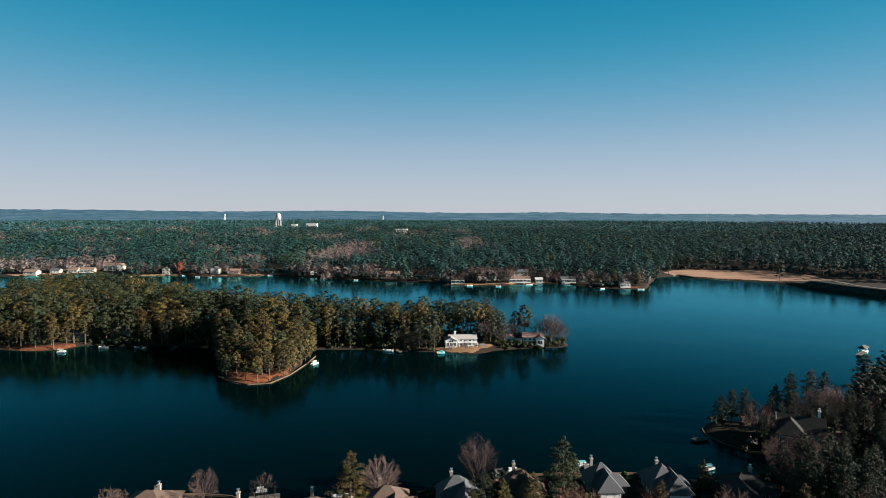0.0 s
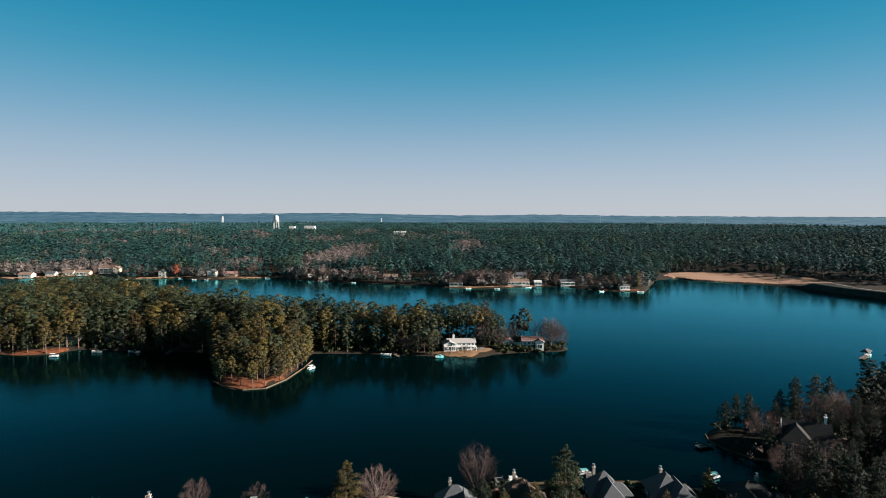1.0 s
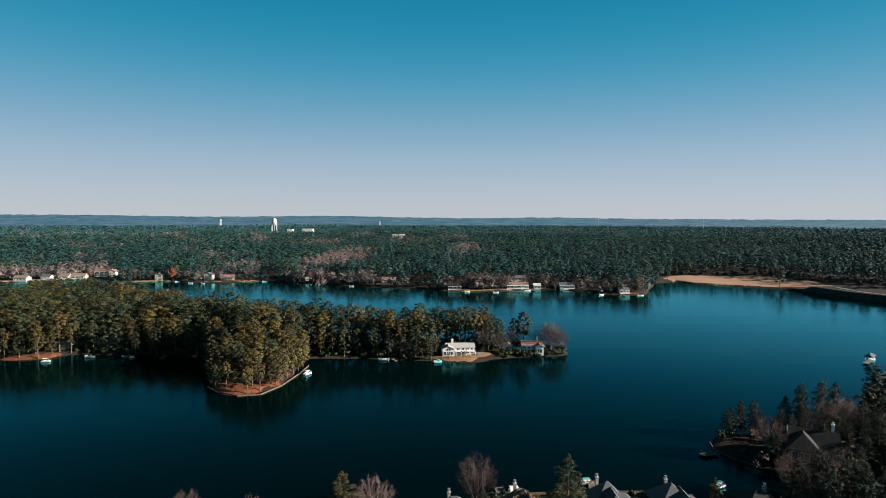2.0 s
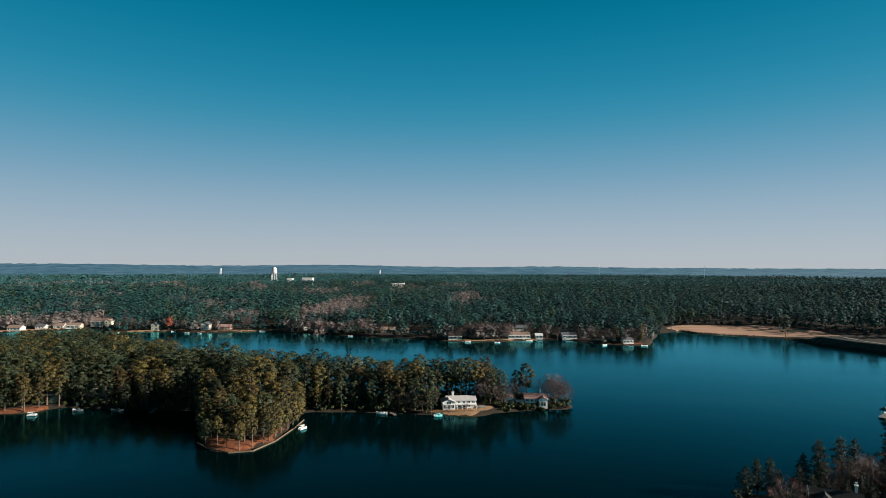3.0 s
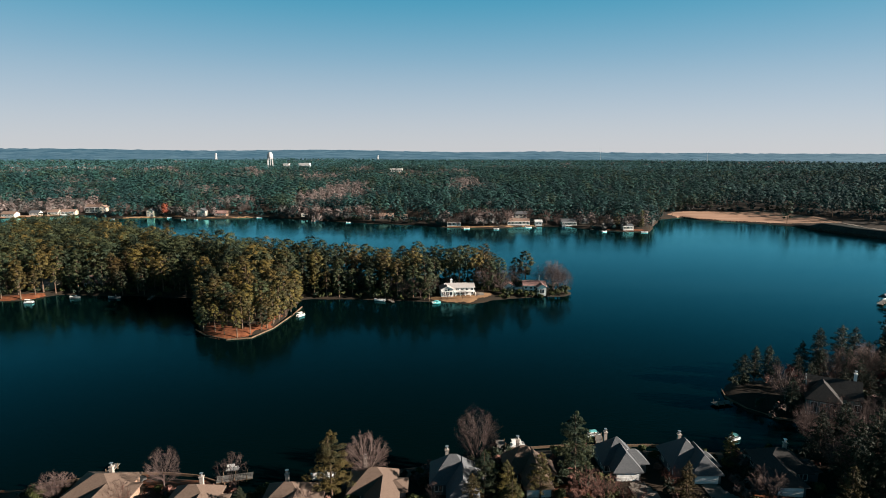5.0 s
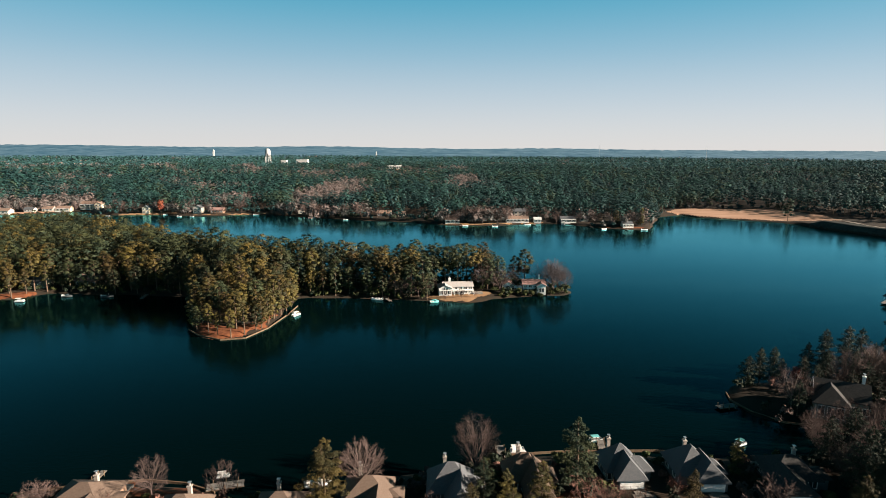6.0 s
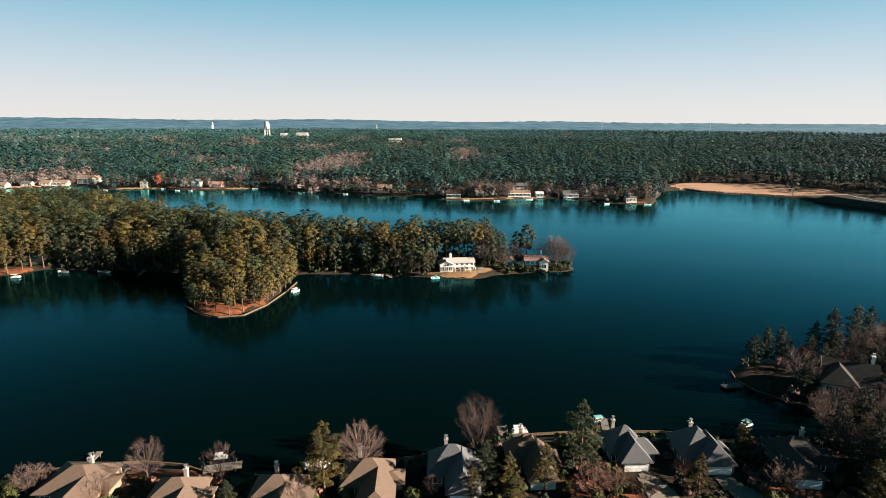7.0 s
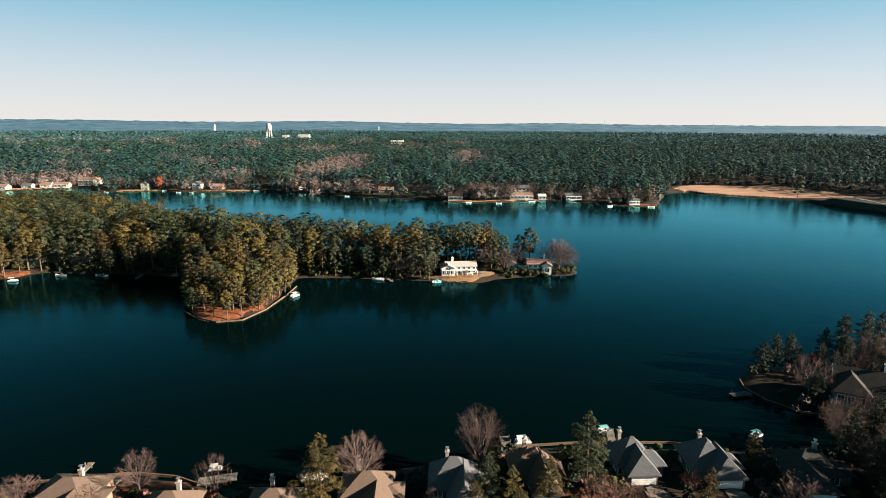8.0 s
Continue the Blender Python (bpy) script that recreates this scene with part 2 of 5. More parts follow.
def water_material():
    """Deep lake water: dark teal body, mirror surface broken by small wind waves in patches."""
    m = bpy.data.materials.new("lake_water")
    m.use_nodes = True
    nt = m.node_tree
    nt.nodes.remove(nt.nodes["Principled BSDF"])
    body = nt.nodes.new("ShaderNodeBsdfDiffuse")
    body.inputs["Color"].default_value = (0.0002, 0.0027, 0.0030, 1)
    b = nt.nodes.new("ShaderNodeBsdfGlossy")
    b.inputs["Color"].default_value = (0.26, 0.89, 0.97, 1)
    b.inputs["Roughness"].default_value = 0.07
    fr = nt.nodes.new("ShaderNodeLayerWeight")
    fr.inputs["Blend"].default_value = 0.5
    steep = nt.nodes.new("ShaderNodeMath")
    steep.operation = "POWER"
    steep.inputs[1].default_value = 9.0
    gain = nt.nodes.new("ShaderNodeMath")
    gain.operation, gain.use_clamp = "MULTIPLY", True
    gain.inputs[1].default_value = 2.05
    nt.links.new(fr.outputs["Facing"], steep.inputs[0])
    nt.links.new(steep.outputs[0], gain.inputs[0])
    mx = nt.nodes.new("ShaderNodeMixShader")
    nt.links.new(gain.outputs[0], mx.inputs[0])
    nt.links.new(body.outputs[0], mx.inputs[1])
    nt.links.new(b.outputs[0], mx.inputs[2])
    nt.links.new(mx.outputs[0], nt.nodes["Material Output"].inputs[0])
    co = nt.nodes.new("ShaderNodeTexCoord")
    mp = nt.nodes.new("ShaderNodeMapping")
    mp.inputs["Scale"].default_value = (0.5, 1.0, 1.0)
    nt.links.new(co.outputs["Object"], mp.inputs[0])
    n1 = nt.nodes.new("ShaderNodeTexNoise")
    n1.inputs["Scale"].default_value, n1.inputs["Detail"].default_value, n1.inputs["Roughness"].default_value = 1.4, 5, 0.6
    nt.links.new(mp.outputs[0], n1.inputs["Vector"])
    mp2 = nt.nodes.new("ShaderNodeMapping")
    mp2.inputs["Scale"].default_value = (0.4, 1.6, 1.0)
    nt.links.new(co.outputs["Object"], mp2.inputs[0])
    n2 = nt.nodes.new("ShaderNodeTexNoise")
    n2.inputs["Scale"].default_value, n2.inputs["Detail"].default_value = 0.012, 4
    nt.links.new(mp2.outputs[0], n2.inputs["Vector"])
    patch = nt.nodes.new("ShaderNodeMapRange")
    patch.inputs[1].default_value, patch.inputs[2].default_value = 0.35, 0.65
    patch.inputs[3].default_value, patch.inputs[4].default_value = 0.06, 0.19
    nt.links.new(n2.outputs["Fac"], patch.inputs[0])
    bp = nt.nodes.new("ShaderNodeBump")
    bp.inputs["Distance"].default_value = 0.25
    nt.links.new(patch.outputs[0], bp.inputs["Strength"])
    nt.links.new(n1.outputs["Fac"], bp.inputs["Height"])
    nt.links.new(bp.outputs[0], b.inputs["Normal"])
    nt.links.new(bp.outputs[0], fr.inputs["Normal"])
    return m


WATER = water_material()


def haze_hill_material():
    """Far wooded ridges seen through kilometres of air, the haze painted as blue glow."""
    m = material("hazed_far_ridge", (0.004, 0.016, 0.022), 0.95, (0.055, 0.080, 0.090), 0.016, 12, stretch=(0.5, 1.2, 5))
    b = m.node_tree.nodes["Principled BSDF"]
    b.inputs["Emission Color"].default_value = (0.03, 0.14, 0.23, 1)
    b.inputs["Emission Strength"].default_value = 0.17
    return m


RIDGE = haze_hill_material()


# ---- mesh helpers ----
class Shape:
    """Collects vertices and faces of one mesh."""

    def __init__(self):
        self.v, self.f = [], []

    def poly(self, pts, faces):
        o = len(self.v)
        self.v += [tuple(p) for p in pts]
        self.f += [tuple(o + i for i in f) for f in faces]
        return self

    def box(self, x0, x1, y0, y1, z0, z1):
        return self.poly([(x0, y0, z0), (x1, y0, z0), (x1, y1, z0), (x0, y1, z0), (x0, y0, z1), (x1, y0, z1), (x1, y1, z1), (x0, y1, z1)],
                         [(0, 3, 2, 1), (4, 5, 6, 7), (0, 1, 5, 4), (1, 2, 6, 5), (2, 3, 7, 6), (3, 0, 4, 7)])

    def tube(self, pts, radii, n=6, cap=True):
        """A tapered tube along the points."""
        pts = [Vector(p) for p in pts]
        o = len(self.v)
        for i, (p, r) in enumerate(zip(pts, radii)):
            d = (pts[min(i + 1, len(pts) - 1)] - pts[max(i - 1, 0)]).normalized()
            a = d.orthogonal().normalized()
            c = d.cross(a)
            for k in range(n):
                t = 2 * math.pi * k / n
                self.v.append(tuple(p + r * (math.cos(t) * a + math.sin(t) * c)))
        for i in range(len(pts) - 1):
            for k in range(n):
                k2 = (k + 1) % n
                self.f.append((o + i * n + k, o + i * n + k2, o + (i + 1) * n + k2, o + (i + 1) * n + k))
        if cap:
            self.f.append(tuple(o + k for k in reversed(range(n))))
            self.f.append(tuple(o + (len(pts) - 1) * n + k for k in range(n)))
        return self

    def mesh(self, name, mat, smooth=False):
        me = bpy.data.meshes.new(name)
        me.from_pydata(self.v, [], self.f)
        me.materials.append(mat)
        if smooth:
            me.polygons.foreach_set("use_smooth", [True] * len(me.polygons))
        me.update()
        return me


def part(name, shape, mat, parent, label="", smooth=False):
    """One mesh object under a thing or a part."""
    ob = new(name, shape.mesh(name, mat, smooth))
    ob.parent = parent
    if label:
        tagged(ob, label)
    return ob


def thing(name, x, y, z, rz, label, category, group=""):
    ob = new(name)
    ob.matrix_basis = pose(x, y, z, 0, 0, rz)
    return tagged(ob, label, category, group)


def tri_mesh(name, verts, mats, mat_index=None):
    """A mesh of loose triangles from an array of shape (n, 3, 3)."""
    n = len(verts)
    me = bpy.data.meshes.new(name)
    me.vertices.add(n * 3)
    me.vertices.foreach_set("co", np.ascontiguousarray(verts, dtype=np.float32).ravel())
    me.loops.add(n * 3)
    me.loops.foreach_set("vertex_index", np.arange(n * 3, dtype=np.int32))
    me.polygons.add(n)
    me.polygons.foreach_set("loop_start", np.arange(0, n * 3, 3, dtype=np.int32))
    me.polygons.foreach_set("loop_total", np.full(n, 3, dtype=np.int32))
    for m in mats:
        me.materials.append(m)
    if mat_index is not None:
        me.polygons.foreach_set("material_index", mat_index.astype(np.int32))
    me.update(calc_edges=True)
    return me


# ---- the lie of the land ----
def smooth01(t):
    t = np.clip(t, 0, 1)
    return t * t * (3 - 2 * t)


def chain(x, y, knots):
    """Signed distance (positive inside) to a chain of round-ended strips (x, y, radius)."""
    best = np.full(np.shape(x), -1e9)
    for (ax, ay, ar), (bx, by, br) in zip(knots, knots[1:]):
        dx, dy = bx - ax, by - ay
        t = np.clip(((x - ax) * dx + (y - ay) * dy) / (dx * dx + dy * dy), 0, 1)
        best = np.maximum(best, ar + (br - ar) * t - np.hypot(x - ax - t * dx, y - ay - t * dy))
    return best


PENINSULA = ((-430, 402, 92), (-235, 337, 67), (-160, 312, 37), (-110, 297, 26), (-60, 292, 21), (-20, 288, 20), (10, 284, 20), (32, 287, 14), (51, 284, 9))
HEADLAND = ((-88, 280, 27), (-77, 228, 13))
WEST_POINT = ((-240, 310, 45), (-196, 281, 17))
EAST_LAND = ((91, 166, 13.5), (135, 160, 29), (200, 180, 57), (262, 165, 95), (420, 150, 120))
NEAR_X = (-900, -81, -60, -45, -38, -28, -8, 14, 34, 60, 75, 92, 112, 135, 300)
NEAR_Y = (110, 124, 129, 126, 122, 124, 131, 138, 141, 138, 141, 139, 146, 165, 170)
FAR_X = (-1500, -440, -397, -366, -335, -268, -236, -181, -125, -70, -24, 6, 39, 84, 106, 134, 171, 187, 212, 238, 248, 274, 296, 312, 317, 331, 360, 420, 700)
FAR_Y = (620, 568, 586, 610, 574, 580, 568, 586, 563, 541, 530, 511, 508, 522, 522, 494, 488, 528, 578, 592, 572, 558, 543, 526, 495, 460, 400, 330, 280)


def wobble(x, y, s):
    return np.sin(x / s + 1.7 * np.sin(y / s * 0.7)) + 0.6 * np.sin(y / s * 1.9 + 2.3 + 1.1 * np.sin(x / s * 1.4))


def d_peninsula(x, y):
    return np.maximum(np.maximum(chain(x, y, PENINSULA), chain(x, y, HEADLAND)), chain(x, y, WEST_POINT)) + 0.7 * wobble(x, y, 5)


def d_near(x, y):
    return np.maximum((np.interp(x, NEAR_X, NEAR_Y) - y) * 0.95, chain(x, y, EAST_LAND)) + 0.5 * wobble(x, y, 4)


def d_far(x, y):
    return (y - np.interp(x, FAR_X, FAR_Y)) * 0.75 + 0.9 * wobble(x, y, 7)


def land(x, y):
    return np.maximum(np.maximum(d_peninsula(x, y), d_near(x, y)), d_far(x, y))


def height(x, y):
    x, y = np.asarray(x, float), np.asarray(y, float)
    d = land(x, y)
    up = 1.1 * smooth01(d / 3.5) + np.minimum(np.maximum(d - 2, 0) * 0.03, 5) + 0.25 * wobble(x, y, 23) * smooth01((d - 4) / 20)
    far = smooth01((d_far(x, y) - 40) / 600)
    up = up + far * (3 + 3 * np.sin(x / 310 + 1) * np.sin(y / 270) + 2.6 * np.sin(y / 74 + 1.2 * np.sin(x / 150))) + 14 * np.exp(-((x + 150) / 140) ** 2 - ((y - 1380) / 80) ** 2)
    dam = smooth01((x - 312) / 10) * smooth01((520 - y) / 18) * smooth01((560 - x) / 60)
    up = up + 4.0 * dam * smooth01(d_far(x, y) / 14)
    return np.where(d > 0, up, np.maximum(d * 0.35, -5))


def z_at(x, y):
    return float(height(x, y))


def axis(lo, hi, step, end_lo, end_hi):
    mid = list(np.arange(lo, hi + step, step))
    a, s = [], step
    p = mid[-1]
    while p < end_hi:
        s *= 1.13
        p += s
        a.append(p)
    b, s = [], step
    p = mid[0]
    while p > end_lo:
        s *= 1.13
        p -= s
        b.append(p)
    return np.array(b[::-1] + mid + a)


def sheet(name, xs, ys, zf, mat):
    X, Y = np.meshgrid(xs, ys)
    Z = zf(X, Y)
    nx, ny = len(xs), len(ys)
    me = bpy.data.meshes.new(name)
    co = np.stack([X, Y, Z], -1).reshape(-1, 3)
    i = np.arange(nx * ny).reshape(ny, nx)
    q = np.stack([i[:-1, :-1], i[:-1, 1:], i[1:, 1:], i[1:, :-1]], -1).reshape(-1, 4)
    me.vertices.add(len(co))
    me.vertices.foreach_set("co", co.astype(np.float32).ravel())
    me.loops.add(q.size)
    me.loops.foreach_set("vertex_index", q.astype(np.int32).ravel())
    me.polygons.add(len(q))
    me.polygons.foreach_set("loop_start", np.arange(0, q.size, 4, dtype=np.int32))
    me.polygons.foreach_set("loop_total", np.full(len(q), 4, dtype=np.int32))
    me.polygons.foreach_set("use_smooth", np.ones(len(q), dtype=bool))
    me.materials.append(mat)
    me.update(calc_edges=True)
    return me


ground = new("ground", sheet("ground", axis(-300, 430, 3.6, -4600, 4600), axis(100, 640, 3.6, -900, 4650), height, GROUND))
tagged(ground, "brown leaf-littered lake shores and wooded land", "ground", kind="structure")
lake = new("water", sheet("water", np.linspace(-1600, 1400, 40), np.linspace(80, 760, 20), lambda x, y: 0 * x, WATER))
tagged(lake, "calm dark teal lake with faint wind ripples", "lake", kind="structure")


def patch(name, knots, mat, label, category, lift=0.06, step=0.75):
    """A thin ground cover draped over the land inside a chain of strips."""
    xs0 = min(k[0] - k[2] for k in knots), max(k[0] + k[2] for k in knots)
    ys0 = min(k[1] - k[2] for k in knots), max(k[1] + k[2] for k in knots)
    s = Shape()
    idx = {}
    xs, ys = np.arange(xs0[0], xs0[1], step), np.arange(ys0[0], ys0[1], step)
    X, Y = np.meshgrid(xs, ys)
    ok = (chain(X, Y, knots) + 0.6 * wobble(X, Y, 3) > 0) & (land(X, Y) > 0.2)
    Z = height(X, Y) + lift
    for j in range(len(ys) - 1):
        for i in range(len(xs) - 1):
            if ok[j, i] and ok[j, i + 1] and ok[j + 1, i] and ok[j + 1, i + 1]:
                q = []
                for a, b in ((j, i), (j, i + 1), (j + 1, i + 1), (j + 1, i)):
                    if (a, b) not in idx:
                        idx[a, b] = len(s.v)
                        s.v.append((X[a, b], Y[a, b], Z[a, b]))
                    q.append(idx[a, b])
                s.f.append(tuple(q))
    ob = new(name, s.mesh(name, mat, True))
    return tagged(ob, label, category, kind="structure")


patch("pine_straw_bank", ((-92, 228, 4), (-78, 219, 6), (-67, 222, 6), (-62, 243, 3.5), (-61, 256, 3)), LITTER, "orange pine straw bank under the headland pines", "ground cover")
patch("lawn", ((-4, 267, 4), (8, 267, 6), (20, 275, 3)), LAWN, "dormant tan lawn sloping to the water", "lawn")
patch("lawn", ((-212, 266, 5), (-196, 266, 5), (-184, 271, 5)), LITTER, "orange straw-covered lakeside lawn", "lawn")
patch("lawn", ((-84, 124, 3), (-58, 126, 4), (-46, 122, 3)), LITTER, "rust-brown lakeside lawn beside the seawall", "lawn", 0.08)
patch("beach", ((239, 606, 10), (262, 602, 31), (305, 582, 37), (330, 553, 25), (349, 529, 7)), SAND, "long tan sandy beach beside the dark woods", "beach", 0.1, 1.5)
patch("road", ((331, 520, 2), (335, 501, 2.2), (340, 472, 2.2), (352, 440, 2.5), (385, 390, 3)), CONCRETE, "pale gravel road along the dam", "road", 0.25, 1.5)
# dark sheet in place of the shade on the dam's lake side
patch("dam_bank", ((317, 506, 7), (325, 488, 10), (335, 462, 10), (350, 430, 12)), BANK_SHADE, "dam bank below the road, painted dark for its shade", "bank", 0.12, 1.5)
patch("far_shore_lawn", ((-445, 571, 7), (-395, 591, 9), (-356, 610, 8)), SAND, "pale tan lawns along the far shore", "lawn", 0.1, 3)
patch("far_shore_lawn", ((-312, 575, 4), (-285, 585, 5), (-262, 586, 4)), LAWN, "tan lawn on a small point", "lawn", 0.1, 2)
patch("far_shore_lawn", ((-240, 572, 2), (-205, 582, 2.5), (-172, 588, 2)), LAWN, "tan strip of lawn along the far shore", "lawn", 0.1, 2)
patch("far_shore_lawn", ((-5, 516, 2), (30, 512, 2.5), (60, 518, 2.5), (90, 525, 2)), LAWN, "brown lawn in front of far cottages", "lawn", 0.1, 2)
patch("far_shore_lawn", ((140, 497, 3), (165, 494, 4)), LITTER, "red-brown bank on the wooded point", "lawn", 0.1, 2)
patch("field", ((-225, 1325, 16), (-150, 1330, 22), (-80, 1340, 16)), SAND, "tan clearing among the far woods", "field", 0.3, 8)


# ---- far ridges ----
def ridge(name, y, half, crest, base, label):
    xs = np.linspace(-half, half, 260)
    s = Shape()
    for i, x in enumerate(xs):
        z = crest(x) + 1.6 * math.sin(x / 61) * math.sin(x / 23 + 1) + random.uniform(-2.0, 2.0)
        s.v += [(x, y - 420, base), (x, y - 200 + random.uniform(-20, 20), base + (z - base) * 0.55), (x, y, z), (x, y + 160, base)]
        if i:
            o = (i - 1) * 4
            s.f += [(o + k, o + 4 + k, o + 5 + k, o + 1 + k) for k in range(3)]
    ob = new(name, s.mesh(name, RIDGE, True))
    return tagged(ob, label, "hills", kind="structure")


ridge("backdrop", 4480, 4000, lambda x: 52 + 16 * math.exp(-((x + 3300) / 1300) ** 2) + 14 * math.exp(-((x + 900) / 620) ** 2) + 9 * math.exp(-((x - 850) / 420) ** 2) - 0.0022 * x, 0, "low wooded ridge on the horizon in painted blue haze")
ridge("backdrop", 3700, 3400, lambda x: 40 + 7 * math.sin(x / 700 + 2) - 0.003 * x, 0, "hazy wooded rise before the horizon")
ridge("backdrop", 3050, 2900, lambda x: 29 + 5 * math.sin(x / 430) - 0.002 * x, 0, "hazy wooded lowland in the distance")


# ---- trees ----
def leaf_tris(rng, centre, radii, n, size, long=1.6, loose=0.4, heart=None, out=0.5):
    """n small leaf triangles spread over the shells of ellipsoid clumps. centre, radii: arrays (k, 3).
    With a heart (the crown's middle) the leaves also turn outwards from it."""
    k = len(centre)
    p = rng.normal(size=(k, n, 3))
    p /= np.linalg.norm(p, axis=2, keepdims=True)
    p[..., 2] = np.where(p[..., 2] < -0.3, -p[..., 2] * 0.5, p[..., 2])
    r = rng.uniform(0.6, 1.06, (k, n, 1)) ** 0.5
    pos = centre[:, None] + p * r * radii[:, None]
    nrm = p + rng.normal(size=p.shape) * loose + np.array((0, 0, 0.25))
    if heart is not None:
        away = pos - np.asarray(heart)
        nrm = nrm + out * away / (np.linalg.norm(away, axis=2, keepdims=True) + 1e-6)
    nrm /= np.linalg.norm(nrm, axis=2, keepdims=True)
    a = np.cross(nrm, rng.normal(size=p.shape))
    a /= np.linalg.norm(a, axis=2, keepdims=True) + 1e-6
    b = np.cross(nrm, a)
    s = size * rng.uniform(0.6, 1.4, (k, n, 1))
    if heart is not None:
        # a few broad inner sprays keep the light from passing through a clump
        m = max(2, n // 11)
        pos[:, :m] = centre[:, None] + (pos[:, :m] - centre[:, None]) * 0.3
        s[:, :m] = radii[:, None, :1] * 0.85
    v = np.stack([pos + a * s * long * 0.5, pos - a * s * long * 0.4 + b * s * 0.5, pos - a * s * long * 0.4 - b * s * 0.5], 2)
    return v.reshape(-1, 3, 3)


def pine_clumps(rng, h, base, wide, count):
    """A rounded, uneven pine crown: needle clumps over an egg, with gaps and a few stray lower limbs."""
    n = np.arange(count)
    t = (n + rng.uniform(0, 1, count)) / count
    a = 2.4 * n + rng.uniform(-0.5, 0.5, count)
    prof = np.sqrt(np.maximum(0.05, 1 - ((t - 0.46) / 0.6) ** 2))
    d = wide * prof * rng.uniform(0.4, 0.95, count)
    z = h * (base + (0.97 - base) * t) - 0.06 * d
    q = wide * rng.uniform(0.2, 0.36, count) * (0.65 + 0.4 * prof)
    c, r = np.stack([d * np.cos(a), d * np.sin(a), z], 1), np.stack([q, q, q * rng.uniform(0.58, 0.85, count)], 1)
    c = np.concatenate([c, [(0, 0, h - 0.12 * wide)]])
    r = np.concatenate([r, [(wide * 0.3, wide * 0.3, wide * 0.2)]])
    return c, r


def spray_clumps(rng, h, base, wide, count):
    """Tiers of flat needle sprays along outward limbs, as on an open-grown pine."""
    c, r = [], []
    tiers = max(7, int(h * 0.95))
    per = max(4, round(count / tiers / 2.2))
    for i in range(tiers):
        t = (i + rng.uniform(-0.2, 0.2)) / tiers
        z = h * (base + (0.99 - base) * max(0.0, t))
        reach = wide * (1.04 - t) ** 0.62 * min(1.0, 0.62 + 2.2 * t)
        a0 = rng.uniform(0, 6.28)
        for k in range(per):
            a = a0 + 6.283 * (k + rng.uniform(-0.3, 0.3)) / per
            ln = reach * rng.uniform(0.62, 1.12)
            for u in ((0.42, 0.9) if t < 0.8 else (0.7,)):
                d = ln * (u + rng.uniform(-0.08, 0.08))
                c.append((d * math.cos(a), d * math.sin(a), z + 0.16 * d * (t - 0.35) + rng.uniform(-0.15, 0.15)))
                q = (0.15 + 0.2 * u) * reach ** 0.7 * rng.uniform(0.75, 1.2) + 0.12
                r.append((q, q, q * rng.uniform(0.2, 0.38) + 0.06))
    c.append((0, 0, h - 0.3))
    r.append((0.35, 0.35, 0.7))
    return np.array(c), np.array(r)


def dome_clumps(rng, h, base, wide, count):
    """A rounded crown of clumps over a dome."""
    u = rng.uniform(0, 1, count)
    a = 2.4 * np.arange(count) + rng.uniform(0, 1, count)
    z = h * (base + (0.9 - base) * (np.arange(count) + u) / count)
    t = (z / h - base) / (1 - base)
    d = wide * 0.72 * np.sqrt(np.maximum(0.0, 1 - t ** 2.2)) * rng.uniform(0.55, 1.0, count)
    q = wide * rng.uniform(0.38, 0.56, count) * (1.08 - 0.35 * t)
    return np.stack([d * np.cos(a), d * np.sin(a), z], 1), np.stack([q, q, q * rng.uniform(0.6, 0.9, count)], 1)


def pine_proto(seed, h, base, wide, clumps, leaves, size, needles, label, group, name="pine_tree", cone=False):
    rng = np.random.default_rng(seed)
    root = thing(name, 0, 0, 0, 0, label, "tree", group)
    c, r = spray_clumps(rng, h, base, wide, clumps) if cone else pine_clumps(rng, h, base, wide, clumps)
    s = Shape()
    lean = rng.uniform(-0.5, 0.5, 2)
    w = 0.012 * h + 0.06
    pts = [(lean[0] * t * t, lean[1] * t * t, h * 0.97 * t - 0.5 * (1 - t)) for t in (0, 0.25, 0.5, 0.75, 1)]
    s.tube(pts, [w * 1.3, w, w * 0.8, w * 0.5, 0.04], 6)
    for (x, y, z) in c[::2]:
        s.tube([(lean[0] * (z / h) ** 2, lean[1] * (z / h) ** 2, z - 0.35 * math.hypot(x, y) - 0.2), (x, y, z)], [w * 0.28, 0.03], 3, False)
    part("trunk", s, BARK, root, "rough brown trunk with thin limbs")
    crown = new("crown", tri_mesh("crown", leaf_tris(rng, c, r, leaves, size, 4.2 if cone else 1.6, 0.7 if cone else 0.24, None if cone else (0, 0, h * (0.55 * base + 0.38)), 1.1), [needles]))
    crown.parent = root
    return root


